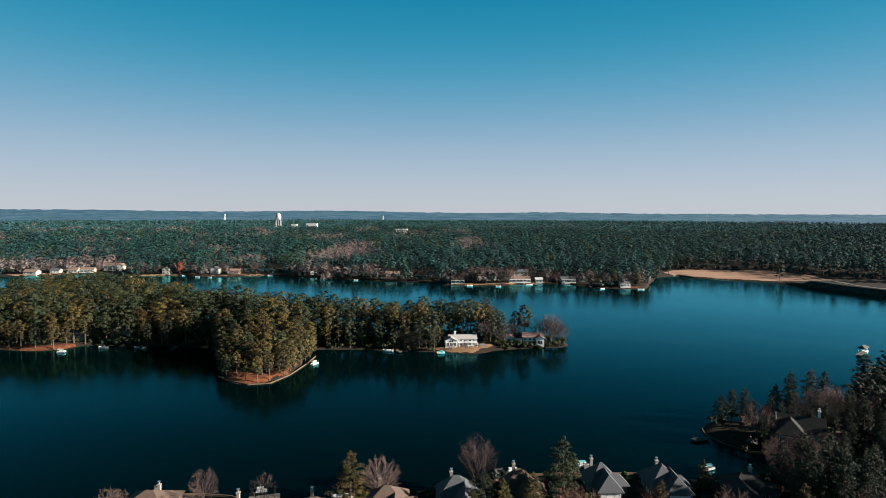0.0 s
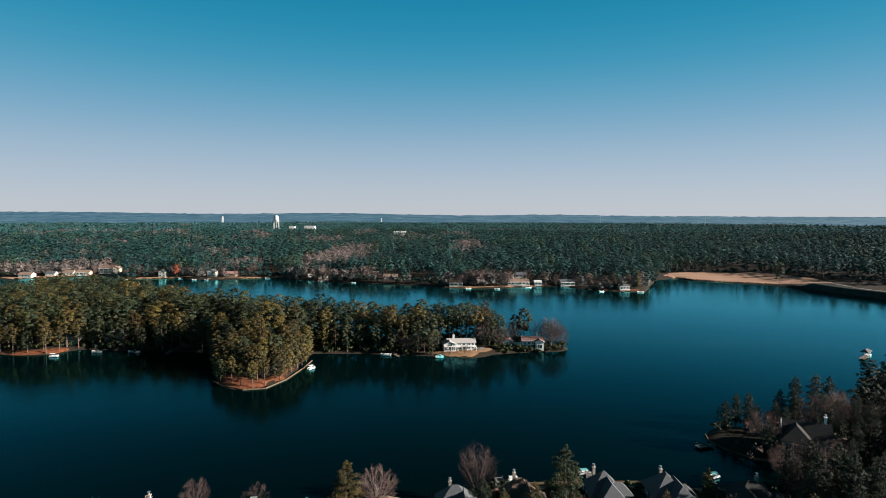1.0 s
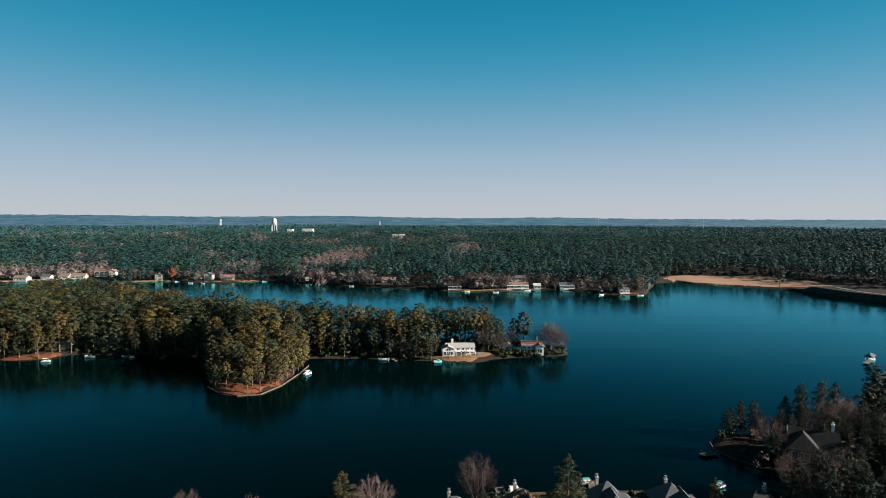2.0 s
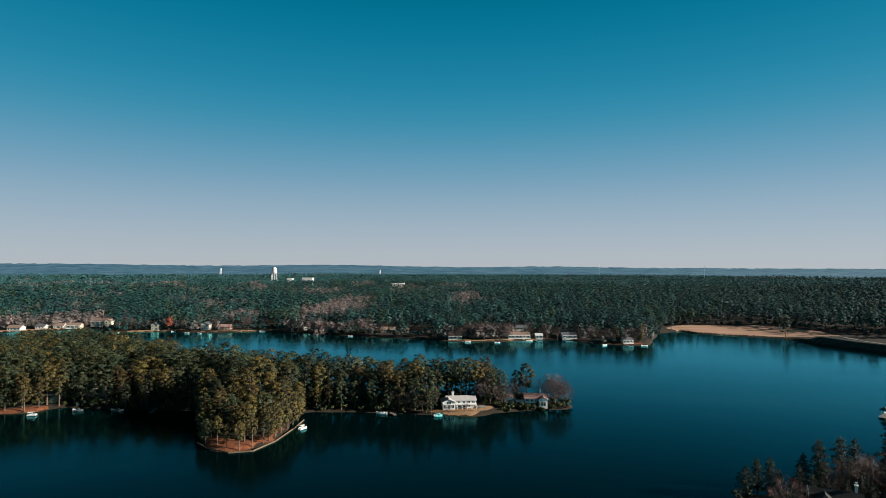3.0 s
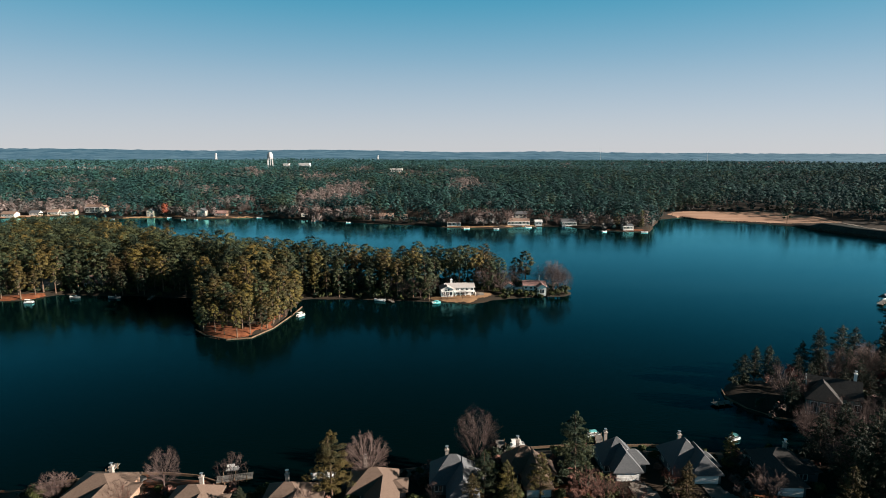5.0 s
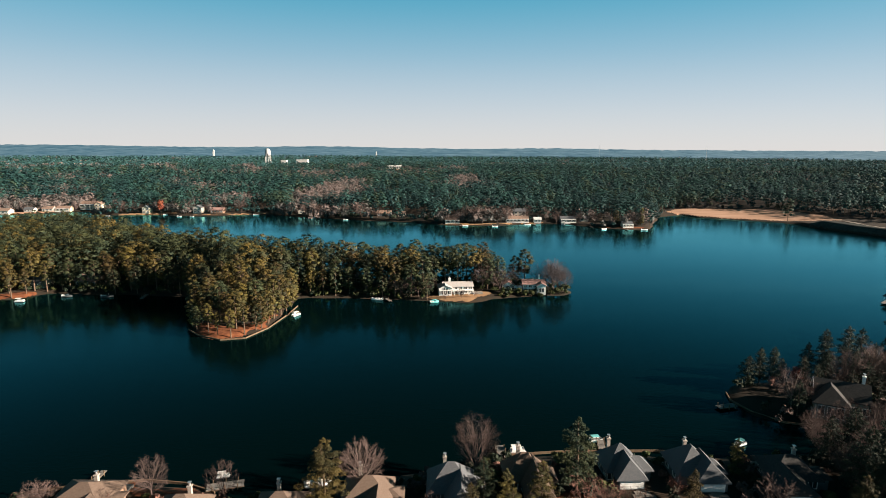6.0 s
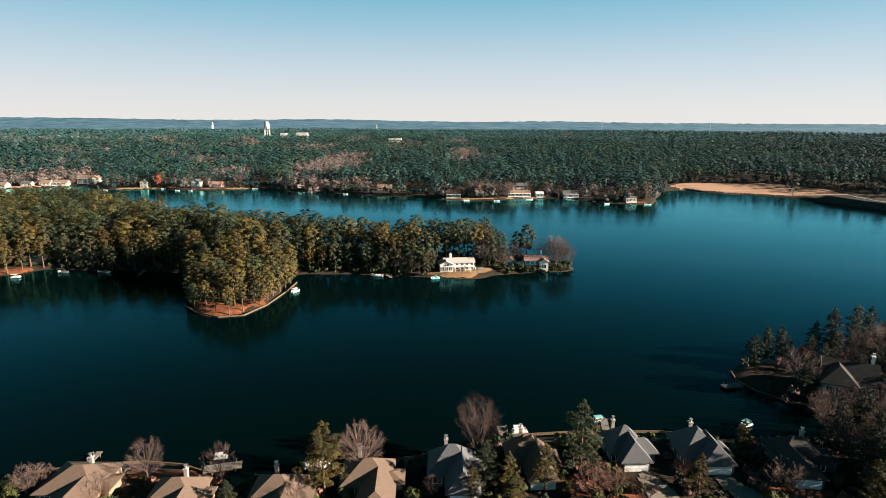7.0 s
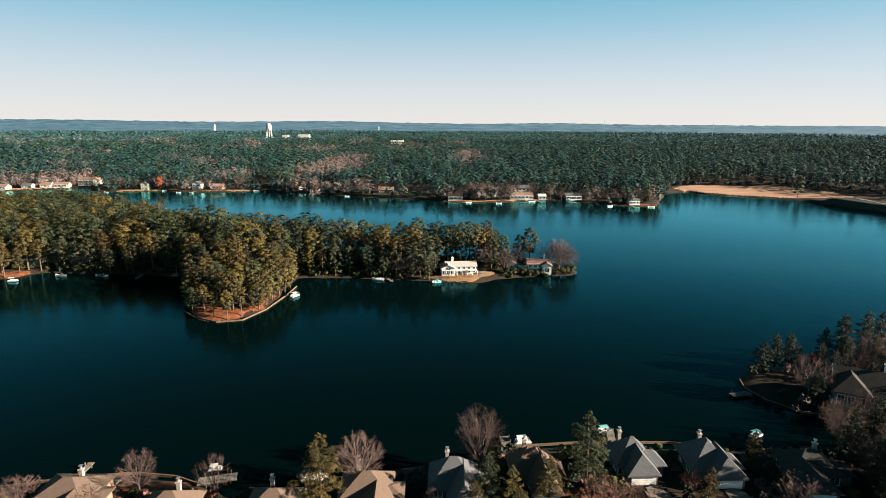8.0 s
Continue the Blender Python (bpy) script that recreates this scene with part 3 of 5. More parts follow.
def bare_proto(seed, h, wide, mat, label, group, limbs=10, fine=20, low=0.16, name="bare_tree", multi=False, category="tree", fine_mat=None):
    """A leafless tree: limbs fan out from the trunk to a rounded crown that ends in a haze of fine twigs."""
    rng = np.random.default_rng(seed)
    root = thing(name, 0, 0, 0, 0, label, category, group)
    wood, twigs = Shape(), []
    mid = Vector((0, 0, h * 0.58))
    rad = Vector((wide, wide, h * 0.42))

    def shell(d, k):
        return mid + Vector((d.x * rad.x, d.y * rad.y, d.z * rad.z)) * k

    def limb(p, q, w0, w1, sag, n):
        bend = (p + q) / 2 + Vector((0, 0, -sag * (q - p).length)) + Vector(rng.normal(size=3)) * (q - p).length * 0.05
        pts = [p * (1 - t) ** 2 + bend * 2 * t * (1 - t) + q * t * t for t in (0, 0.33, 0.67, 1)]
        wood.tube(pts, [w0, w0 * 0.7 + w1 * 0.3, w0 * 0.35 + w1 * 0.65, w1], n, False)
        return pts

    w = h * 0.0145
    lean = Vector((rng.uniform(-0.05, 0.05) * h, rng.uniform(-0.05, 0.05) * h, 0))
    top = Vector((0, 0, h * 0.62)) + lean
    if not multi:
        wood.tube([(0, 0, -0.4), tuple(Vector((0, 0, h * low)) + lean * 0.2), tuple(top * 0.7), tuple(top)], [w * 1.35, w, w * 0.6, w * 0.25], 7, False)
    for i in range(limbs):
        zc = 0.95 - 1.45 * (i + 0.5) / limbs
        a = 2.4 * i + rng.uniform(-0.4, 0.4)
        d = Vector((math.cos(a) * math.sqrt(1 - zc * zc), math.sin(a) * math.sqrt(1 - zc * zc), zc))
        start = Vector((0, 0, h * (0.02 if multi else low + 0.34 * (i % 5) / 5 * (0.5 + 0.5 * zc)))) + lean * 0.25
        tip = shell(d, rng.uniform(0.72, 0.9))
        pts = limb(start, tip, w * (0.42 if not multi else 0.3), w * 0.1, 0.12, 4)
        for j in range(8):
            t = 0.22 + 0.78 * (j + rng.uniform(0, 1)) / 8
            k = min(2, int(t * 3))
            p = pts[k].lerp(pts[k + 1], t * 3 - k)
            e = (d + Vector(rng.normal(size=3)) * 0.42 + Vector((0, 0, 0.15))).normalized()
            q = shell(e, rng.uniform(0.8, 1.0))
            if (q - p).length > 0.45 * h:
                q = p + (q - p) * 0.6
            sub_pts = limb(p, q, w * 0.12, w * 0.04, 0.06, 3)
            for m in range(fine):
                u = rng.uniform(0.2, 1.0) * 2.999
                k2 = int(u)
                o = sub_pts[k2].lerp(sub_pts[k2 + 1], u - k2)
                out = (o - mid).normalized()
                v = ((q - p).normalized() * 0.8 + out * 0.4 + Vector(rng.normal(size=3)) * 0.6 + Vector((0, 0, 0.2))).normalized()
                ln = h * rng.uniform(0.05, 0.11)
                side = v.orthogonal().normalized() * max(w * 0.045, 0.014)
                twigs.append((o - side, o + side, o + v * ln))
                x = o + v * ln * 0.45
                v2 = (v + Vector(rng.normal(size=3)) * 0.6).normalized()
                twigs.append((x - side * 0.8, x + side * 0.8, x + v2 * ln * 0.7))
    part("trunk", wood, mat, root)
    tw = new("twig_canopy", tri_mesh("twig_canopy", np.array([[tuple(a) for a in t] for t in twigs]), [fine_mat or mat]))
    tw.parent = root
    return root


def shrub_proto(seed, h, w, leaves, size, mat, label, group):
    rng = np.random.default_rng(seed)
    root = thing("shrub", 0, 0, 0, 0, label, "shrub", group)
    s = Shape()
    for i in range(4):
        a = 1.57 * i + 0.3
        s.tube([(0, 0, -0.2), (0.3 * w * math.cos(a), 0.3 * w * math.sin(a), h * 0.6)], [0.06, 0.02], 4)
    part("stems", s, BARK, root)
    k = 9
    a, d = rng.uniform(0, 6.28, k), rng.uniform(0, 0.6, k) * w
    c = np.stack([d * np.cos(a), d * np.sin(a), rng.uniform(0.3, 0.8, k) * h], 1)
    r = np.stack([np.full(k, 0.5 * w), np.full(k, 0.5 * w), np.full(k, 0.3 * h)], 1) * rng.uniform(0.6, 1.1, (k, 1))
    leaf = new("foliage", tri_mesh("foliage", leaf_tris(rng, c, r, leaves, size), [mat]))
    leaf.parent = root
    return root


class Planter:
    """Places copies of a few grown models; the models themselves are the first ones placed."""

    def __init__(self, protos):
        self.protos, self.used, self.n = protos, {}, 0

    def put(self, x, y, scale=1.0, which=None, z=None, stretch=1.0):
        i = (self.n * 7 + self.n // 3) % len(self.protos) if which is None else which
        self.n += 1
        base = z_at(x, y) if z is None else z
        turn = (x * 37.7 + y * 91.3) % 360
        p = self.protos[i]
        if i not in self.used:
            self.used[i] = scale
            p.matrix_basis = pose(x, y, base, 0, 0, turn) @ Matrix.Diagonal((scale, scale, scale * stretch, 1))
            return p
        k = scale / self.used[i]
        return copy_thing(p, pose(x, y, base, 0, 0, turn) @ Matrix.Diagonal((k, k, k * stretch, 1)))


def scatter(rng, x0, x1, y0, y1, gap, inside, limit=100000, tries=3):
    """Places at least gap apart inside a region, in random order."""
    cells, out = {}, []
    n = int((x1 - x0) * (y1 - y0) / (gap * gap) * tries)
    P = np.stack([rng.uniform(x0, x1, n), rng.uniform(y0, y1, n)], 1)
    P = P[inside(P[:, 0], P[:, 1])]
    for x, y in P:
        i, j = int(x // gap), int(y // gap)
        if all((x - a) ** 2 + (y - b) ** 2 > gap * gap for u in (-1, 0, 1) for w in (-1, 0, 1) for a, b in cells.get((i + u, j + w), ())):
            cells.setdefault((i, j), []).append((x, y))
            out.append((float(x), float(y)))
            if len(out) >= limit:
                break
    return out


pines = Planter([pine_proto(10 + i, (19, 17.5, 20.5, 16, 18.5, 18)[i], (0.34, 0.22, 0.4, 0.2, 0.3, 0.36)[i], (4.2, 4.4, 4.0, 4.1, 4.5, 4.6)[i], (38, 38, 36, 36, 38, 36)[i], 56, 0.29, (PINE_SUNLIT, PINE_GREEN, PINE_SUNLIT, PINE_GREEN, PINE_SUNLIT, PINE_GREEN)[i],
                           "tall pine with bare lower trunk and dense olive-gold crown", "lakeside pines") for i in range(6)])

# peninsula: houses stand in small clearings
CLEAR = ((4, 272, 10), (12, 273, 9), (42, 279, 10), (30, 287, 5), (-43, 295, 4), (-165, 286, 6), (22, 274, 5), (-188, 284, 4))


def wooded(x, y):
    ok = (d_peninsula(x, y) > 0.9) & (x < 27) & (x > -285)
    for cx, cy, r in CLEAR:
        ok &= np.hypot(x - cx, y - cy) > r
    return ok


rng_w = np.random.default_rng(3)
spots = scatter(rng_w, -285, 60, 212, 420, 5.0, wooded, tries=9)
# the ones nearest the open water stand as single trees, the interior as one wood
spots.sort(key=lambda p: float(d_peninsula(np.array(p[0]), np.array(p[1]))) + (0 if p[0] > -215 else 40) - (12 if p[1] < 262 else 0))
single, inner = spots[:230], spots[230:]
for x, y in single:
    edge = float(d_peninsula(np.array(x), np.array(y)))
    k = (0.98 if x < -40 else 1.04) * (rng_w.uniform(0.6, 0.86) if edge < 4.5 else rng_w.uniform(0.84, 1.14))
    if -115 < x < -50 and y < 276:
        k *= min(1.08, 0.68 + (y - 214) * 0.0075) * (0.86 if x > -68 else 1.0)
    # more gold crowns on the headland, where low sunlight is painted in
    gold = rng_w.uniform() < (0.62 if -112 < x < -55 and y < 275 else 0.3 if x < -40 else 0.15)
    pines.put(x, y, k, ((0, 2, 4) if gold else (1, 3, 5))[int(rng_w.integers(0, 3))])


BEACH_EDGE = ((235, 606, 12), (262, 602, 31), (305, 582, 36.5), (330, 553, 26), (350, 512, 36), (362, 470, 36), (384, 430, 34), (430, 370, 26))


def wood(name, places, heights, mats_of, crowns, mats, label, seed, trunk=True):
    """Many trees joined into one wood; crowns: leaf triangles of a few crowns one metre high, for pines and for leafless trees."""
    rng = np.random.default_rng(seed)
    P, H, kinds = np.array(places), np.array(heights), np.array(mats_of)
    Z = height(P[:, 0], P[:, 1])
    ang, fat = rng.uniform(0, 6.283, len(P)), rng.uniform(0.7, 1.4, len(P))
    pick = rng.integers(0, len(crowns[0]), len(P))
    tris, idx = [], []
    for bare_kind in (0, 1):
        for k, crown in enumerate(crowns[bare_kind]):
            w = np.nonzero((pick == k) & ((kinds > 2) == bool(bare_kind)))[0]
            if not len(w):
                continue
            c, s = np.cos(ang[w])[:, None, None], np.sin(ang[w])[:, None, None]
            X, Y = crown[None, ..., 0], crown[None, ..., 1]
            g, h = (H * fat)[w][:, None, None], H[w][:, None, None]
            t = np.stack([(X * c - Y * s) * g + P[w, 0][:, None, None], (X * s + Y * c) * g + P[w, 1][:, None, None], crown[None, ..., 2] * h + Z[w][:, None, None]], -1)
            tris.append(t.reshape(-1, 3, 3))
            idx.append(np.repeat(kinds[w], len(crown)))
    if trunk:
        u = 0.014 * H
        low, high = Z - 0.5, Z + H * 0.8
        q = [np.stack([P[:, 0] + a * u, P[:, 1] + b * u, zz], -1) for a, b, zz in ((-1, -1, low), (1, -1, low), (0, 1, low), (0, 0, high))]
        for a, b in ((0, 1), (1, 2), (2, 0)):
            tris.append(np.stack([q[a], q[b], q[3]], 1))
            idx.append(np.full(len(P), len(mats) - 1))
    ob = new(name, tri_mesh(name, np.concatenate(tris), mats, np.concatenate(idx)))
    return tagged(ob, label, "woods", kind="stuff")


def crown_set(seed, count, clumps, leaves, size, base=(0.3, 0.45), wide=(0.2, 0.27), turn=2.0):
    """A few pine crowns and a few leafless crowns, one metre high; size: leaf size over tree height."""
    rng = np.random.default_rng(seed)
    out = ([], [])
    for i in range(count):
        b, w = rng.uniform(*base), rng.uniform(*wide)
        c, r = pine_clumps(rng, 1.0, b, w, clumps)
        out[0].append(leaf_tris(rng, c, r * 1.08, leaves, size, 1.5, 0.2, (0, 0, 0.55 * b + 0.36), turn))
        c, r = dome_clumps(rng, 1.0, 0.22, w * 1.25, max(5, clumps - 3))
        out[1].append(leaf_tris(rng, c, r, leaves, size * 0.85, 2.2, 0.5, (0, 0, 0.45), 0.9))
    return out


inner.sort()
wood("peninsula_woods", inner, [(18.5 if p[0] < -40 else 18) * (1.16 if -215 < p[0] < -45 else 1.0) * rng_w.uniform(0.8, 1.15) for p in inner], [(0, 1, 1, 2)[int(rng_w.integers(0, 4))] for _ in inner],
     crown_set(5, 12, 28, 32, 0.019, (0.42, 0.54), (0.22, 0.28), 1.1), [PINE_SUNLIT, PINE_GREEN, PINE_DARK, BARK], "dense olive-green pine wood on the peninsula", 5)


# these shore pines wear the gold needles too, as painted sunlight
edge_pines = Planter([pine_proto(30 + i, (15, 13)[i], 0.16, (3.5, 3.3)[i], 32, 56, 0.32, PINE_SUNLIT, "full-crowned pine at the water's edge", "lakeside pines") for i in range(2)])
for x, y, k in ((-65.5, 226, 0.8), (-65, 232, 1.0), (-64.5, 238, 1.05), (-63.5, 244, 1.1), (-63, 250, 1.1), (-62.5, 256, 1.0), (-64, 263, 1.0), (-70, 236, 1.1), (-69, 246, 1.15), (-68, 255, 1.2), (-92, 229, 0.8), (-95, 238, 0.9), (-99, 248, 1.0)):
    edge_pines.put(x, y, k)


# far woods, thinning into larger clumps with distance
def stand_kind(x, y, rng):
    """0, 1 pines; 2 olive; 3, 4 leafless stands, which come in groups."""
    g = noise.noise((x / 90, y / 130, 3.0)) + 0.35 * noise.noise((x / 45, y / 60, 9.0))
    bias = 0.2 if (x < 60 and y < 1500) else -0.2
    if g + bias > 0.32 + rng.uniform(-0.07, 0.07):
        return 3 if rng.uniform() < 0.6 else 4
    u = rng.uniform() + 0.75 * noise.noise((x / 42, y / 60, 21.0)) + 0.5 * noise.noise((x / 160, y / 210, 33.0))
    return 2 if u < 0.08 else (0 if u < 0.55 else 1)


FAR_HOUSES = ((-366, 620), (-356, 617), (-390, 602), (-407, 592), (-424, 580), (-290, 584), (-240, 584), (-224, 588), (-138, 586), (-52, 568), (12, 519), (34, 526), (72, 552), (69, 528), (82, 524), (110, 517), (126, 523), (155, 496), (-60, 556), (-430, 582))


def open_ground(x, y):
    ok = np.ones(np.shape(x), bool)
    for hx, hy in FAR_HOUSES:
        ok &= (np.hypot(x - hx, y - hy) > 7.5) & ~((np.abs(x - hx) < 5) & (y < hy) & (y > hy - 14)) & ~((x > hx) & (x < hx + 38) & (y - hy < 4) & (y - hy > -11))
    ok &= chain(x, y, BEACH_EDGE) < 0
    ok &= chain(x, y, ((239, 606, 12), (262, 602, 33), (305, 582, 39), (330, 553, 29), (349, 529, 12))) < 0
    ok &= chain(x, y, ((-225, 1318, 24), (-150, 1325, 34), (-80, 1335, 26))) < 0
    ok &= chain(x, y, ((-445, 573, 8), (-395, 594, 10), (-358, 614, 9))) < 0
    return ok


def band(r0, r1, gap, limit, half=0.80):
    rng = np.random.default_rng(int(r0))

    def inside(x, y):
        r = np.hypot(x, y)
        return (d_far(x, y) > 2.5) & (r > r0) & (r <= r1) & (np.abs(x) < y * half + 30) & open_ground(x, y)
    return scatter(rng, -r1 * 0.75, r1 * 0.75, r0 * 0.55, r1, gap, inside, limit), rng


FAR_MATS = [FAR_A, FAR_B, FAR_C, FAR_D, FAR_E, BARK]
# the farthest bands get paler, bluer needles in place of haze
HAZED_MATS = [FAR_HAZED, FAR_A, FAR_HAZED, FAR_D, FAR_E, BARK]
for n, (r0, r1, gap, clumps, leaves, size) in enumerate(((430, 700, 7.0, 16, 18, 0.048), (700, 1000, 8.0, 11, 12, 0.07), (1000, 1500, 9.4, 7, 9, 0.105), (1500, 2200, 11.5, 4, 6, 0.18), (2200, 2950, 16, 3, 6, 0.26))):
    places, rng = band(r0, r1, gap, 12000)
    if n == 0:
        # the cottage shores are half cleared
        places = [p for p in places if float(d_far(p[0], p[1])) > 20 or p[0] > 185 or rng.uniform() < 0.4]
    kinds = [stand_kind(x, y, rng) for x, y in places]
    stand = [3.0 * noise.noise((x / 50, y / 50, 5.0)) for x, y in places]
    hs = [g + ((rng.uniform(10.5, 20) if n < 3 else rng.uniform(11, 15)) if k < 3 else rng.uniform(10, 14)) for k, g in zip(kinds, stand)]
    wood("far_woods", places, hs, kinds, crown_set(40 + n, 10, clumps, leaves, size, (0.22, 0.4), (0.25, 0.31) if n < 2 else (0.27, 0.33) if n == 2 else (0.38, 0.46)), FAR_MATS if n < 3 else HAZED_MATS,
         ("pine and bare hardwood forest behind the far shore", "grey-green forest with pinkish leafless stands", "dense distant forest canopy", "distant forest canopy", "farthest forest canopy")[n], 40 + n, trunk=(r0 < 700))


# leafless hardwoods among the far cottages
rng_h = np.random.default_rng(77)
groves = scatter(rng_h, -440, 190, 490, 640, 9.0, lambda x, y: (d_far(x, y) > 2.5) & (d_far(x, y) < 26) & (np.sin(x / 23 + 0.8) + np.sin(x / 9) * 0.5 > 0.25) & open_ground(x, y + 5), 110)
groves += [(-2, 519), (2, 524), (18, 519), (24, 517), (30, 518), (36, 521), (41, 518), (46, 521), (51, 519), (56, 524), (44, 530), (60, 536), (-122, 553), (-117, 555), (-332, 592), (-226, 580)]
wood("shore_hardwoods", groves, [rng_h.uniform(8, 13) for _ in groves], [(3, 3, 4)[int(rng_h.integers(0, 3))] for _ in groves], crown_set(78, 8, 16, 26, 0.045, wide=(0.3, 0.38)), FAR_MATS, "leafless pinkish-grey hardwoods among the far cottages", 79)


def undergrowth(name, x0, x1, y0, y1, gap, inside, mats, label, seed, low=1.2, high=3.6, size=0.55):
    """Knee- to head-high brush joined into one cover."""
    rng = np.random.default_rng(seed)
    tris, idx = [], []
    for x, y in scatter(rng, x0, x1, y0, y1, gap, inside):
        h = rng.uniform(low, high)
        c = np.stack([rng.normal(0, h * 0.3, 5), rng.normal(0, h * 0.3, 5), rng.uniform(0.25, 0.8, 5) * h], 1)
        t = leaf_tris(rng, c, np.full((5, 3), h * 0.34), 16, size) + np.array((x, y, z_at(x, y)))
        tris.append(t)
        idx.append(np.full(len(t), rng.integers(0, len(mats))))
    ob = new(name, tri_mesh(name, np.concatenate(tris), mats, np.concatenate(idx)))
    return tagged(ob, label, "undergrowth", kind="stuff")


def shore_brush(x, y):
    d = d_peninsula(x, y)
    ok = (d > 0.8) & (d < 16) & (x > -240) & (y < 330)
    ok &= ~((chain(x, y, HEADLAND) > -2) & (d < 9) & (y < 262))
    ok &= chain(x, y, ((-6, 266, 6), (8, 267, 8), (22, 275, 5))) < 0
    ok &= chain(x, y, ((-212, 266, 6), (-196, 266, 6), (-182, 271, 7))) < 0
    for cx, cy, r in CLEAR:
        ok &= (np.hypot(x - cx, y - cy) > r * 0.8) | ((d < 3.4) & (x > 27))
    return ok


undergrowth("shore_brush", -240, 62, 255, 330, 2.7, shore_brush, [PINE_DARK, PINE_GREEN, SHRUB], "dark brush and saplings under the shoreline pines", 61)


def far_brush(x, y):
    d = d_far(x, y)
    rim = chain(x, y, BEACH_EDGE)
    ok = (d > 1.2) & (((d < 17) & (x < 222)) | ((rim > -12) & (d > 30))) & (np.abs(x) < y * 0.85) & open_ground(x, y)
    for knots in (((-312, 575, 4), (-285, 585, 5), (-262, 586, 4)), ((-240, 572, 2), (-205, 582, 2), (-172, 588, 2)), ((-5, 516, 2), (30, 512, 2), (60, 518, 2))):
        ok &= chain(x, y, knots) < -1
    return ok


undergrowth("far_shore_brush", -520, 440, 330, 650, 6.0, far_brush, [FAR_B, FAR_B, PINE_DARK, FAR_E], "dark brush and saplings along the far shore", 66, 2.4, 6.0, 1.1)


# ---- houses ----
def hip_wing(cx, cy, w, d, eave, ridge_z, over=0.5, along="x", hips=(1, 1), base=-1.0):
    """Wall and roof shapes of one wing; the ridge runs along x or y; hips: whether each end of the ridge is hipped (else a gable)."""
    wall, roof = Shape(), Shape()
    L, H = (w / 2, d / 2) if along == "x" else (d / 2, w / 2)

    def P(u, v, z):
        return (cx + u, cy + v, z) if along == "x" else (cx - v, cy + u, z)

    drop = (ridge_z - eave) / H * over
    t = 0.2
    run = [H * 0.95 * h if h else -over for h in hips]
    # walls, with gable tops where the end is not hipped
    a, b = -L, L
    wall.poly([P(a, -H, base), P(b, -H, base), P(b, H, base), P(a, H, base), P(a, -H, eave), P(b, -H, eave), P(b, H, eave), P(a, H, eave)],
              [(0, 1, 5, 4), (1, 2, 6, 5), (2, 3, 7, 6), (3, 0, 4, 7)])
    for end, h in ((a, hips[0]), (b, hips[1])):
        if not h:
            wall.poly([P(end, -H, eave), P(end, H, eave), P(end, 0, ridge_z)], [(0, 1, 2)])
    # roof: slopes with thickness
    e = eave - drop
    ra, rb = a + run[0], b - run[1]
    oa, ob_ = a - over, b + over
    low = [P(oa, -H - over, e), P(ob_, -H - over, e), P(ob_, H + over, e), P(oa, H + over, e), P(ra, 0, ridge_z), P(rb, 0, ridge_z)]
    top = [(p[0], p[1], p[2] + t) for p in low]
    faces = [(0, 1, 5, 4), (2, 3, 4, 5)]
    if hips[0]:
        faces.append((3, 0, 4))
    if hips[1]:
        faces.append((1, 2, 5))
    rim = [(0, 1), (2, 3)] + ([(3, 0)] if hips[0] else [(3, 4), (4, 0)]) + ([(1, 2)] if hips[1] else [(1, 5), (5, 2)])
    roof.poly(low + top, [tuple(reversed(f)) for f in faces] + [tuple(i + 6 for i in f) for f in faces] + [(i, j, j + 6, i + 6) for i, j in rim])
    return wall, roof


def add_window(house, x, y, z, w, h, face, mullion=True):
    """A framed window set on a wall; face: 's', 'n', 'e' or 'w'."""
    fr, gl = Shape(), Shape()

    def B(s, u0, u1, o0, o1, z0, z1):
        if face in "sn":
            k = -1 if face == "s" else 1
            s.box(x + u0, x + u1, min(y + k * o0, y + k * o1), max(y + k * o0, y + k * o1), z0, z1)
        else:
            k = 1 if face == "e" else -1
            s.box(min(x + k * o0, x + k * o1), max(x + k * o0, x + k * o1), y + u0, y + u1, z0, z1)
    b = 0.12
    B(fr, -w / 2 - b, w / 2 + b, -0.05, 0.1, z - b, z)
    B(fr, -w / 2 - b, w / 2 + b, -0.05, 0.1, z + h, z + h + b)
    B(fr, -w / 2 - b, -w / 2, -0.05, 0.1, z, z + h)
    B(fr, w / 2, w / 2 + b, -0.05, 0.1, z, z + h)
    if mullion:
        B(fr, -0.04, 0.04, -0.05, 0.08, z, z + h)
    B(gl, -w / 2, w / 2, -0.03, 0.03, z, z + h)
    win = part("window", fr, TRIM, house, "white-framed window")
    part("pane", gl, GLASS, win, "dark glass pane")
    return win


def add_door(house, x, y, z, w, h, mat, label, ribs=4, name="door"):
    """A door facing -y, with raised panels."""
    s = Shape()
    s.box(x - w / 2, x + w / 2, y - 0.06, y + 0.02, z, z + h)
    for i in range(ribs):
        z0 = z + h * (i + 0.12) / ribs
        s.box(x - w / 2 + 0.1, x + w / 2 - 0.1, y - 0.1, y - 0.06, z0, z0 + h * 0.76 / ribs)
    return part(name, s, mat, house, label)


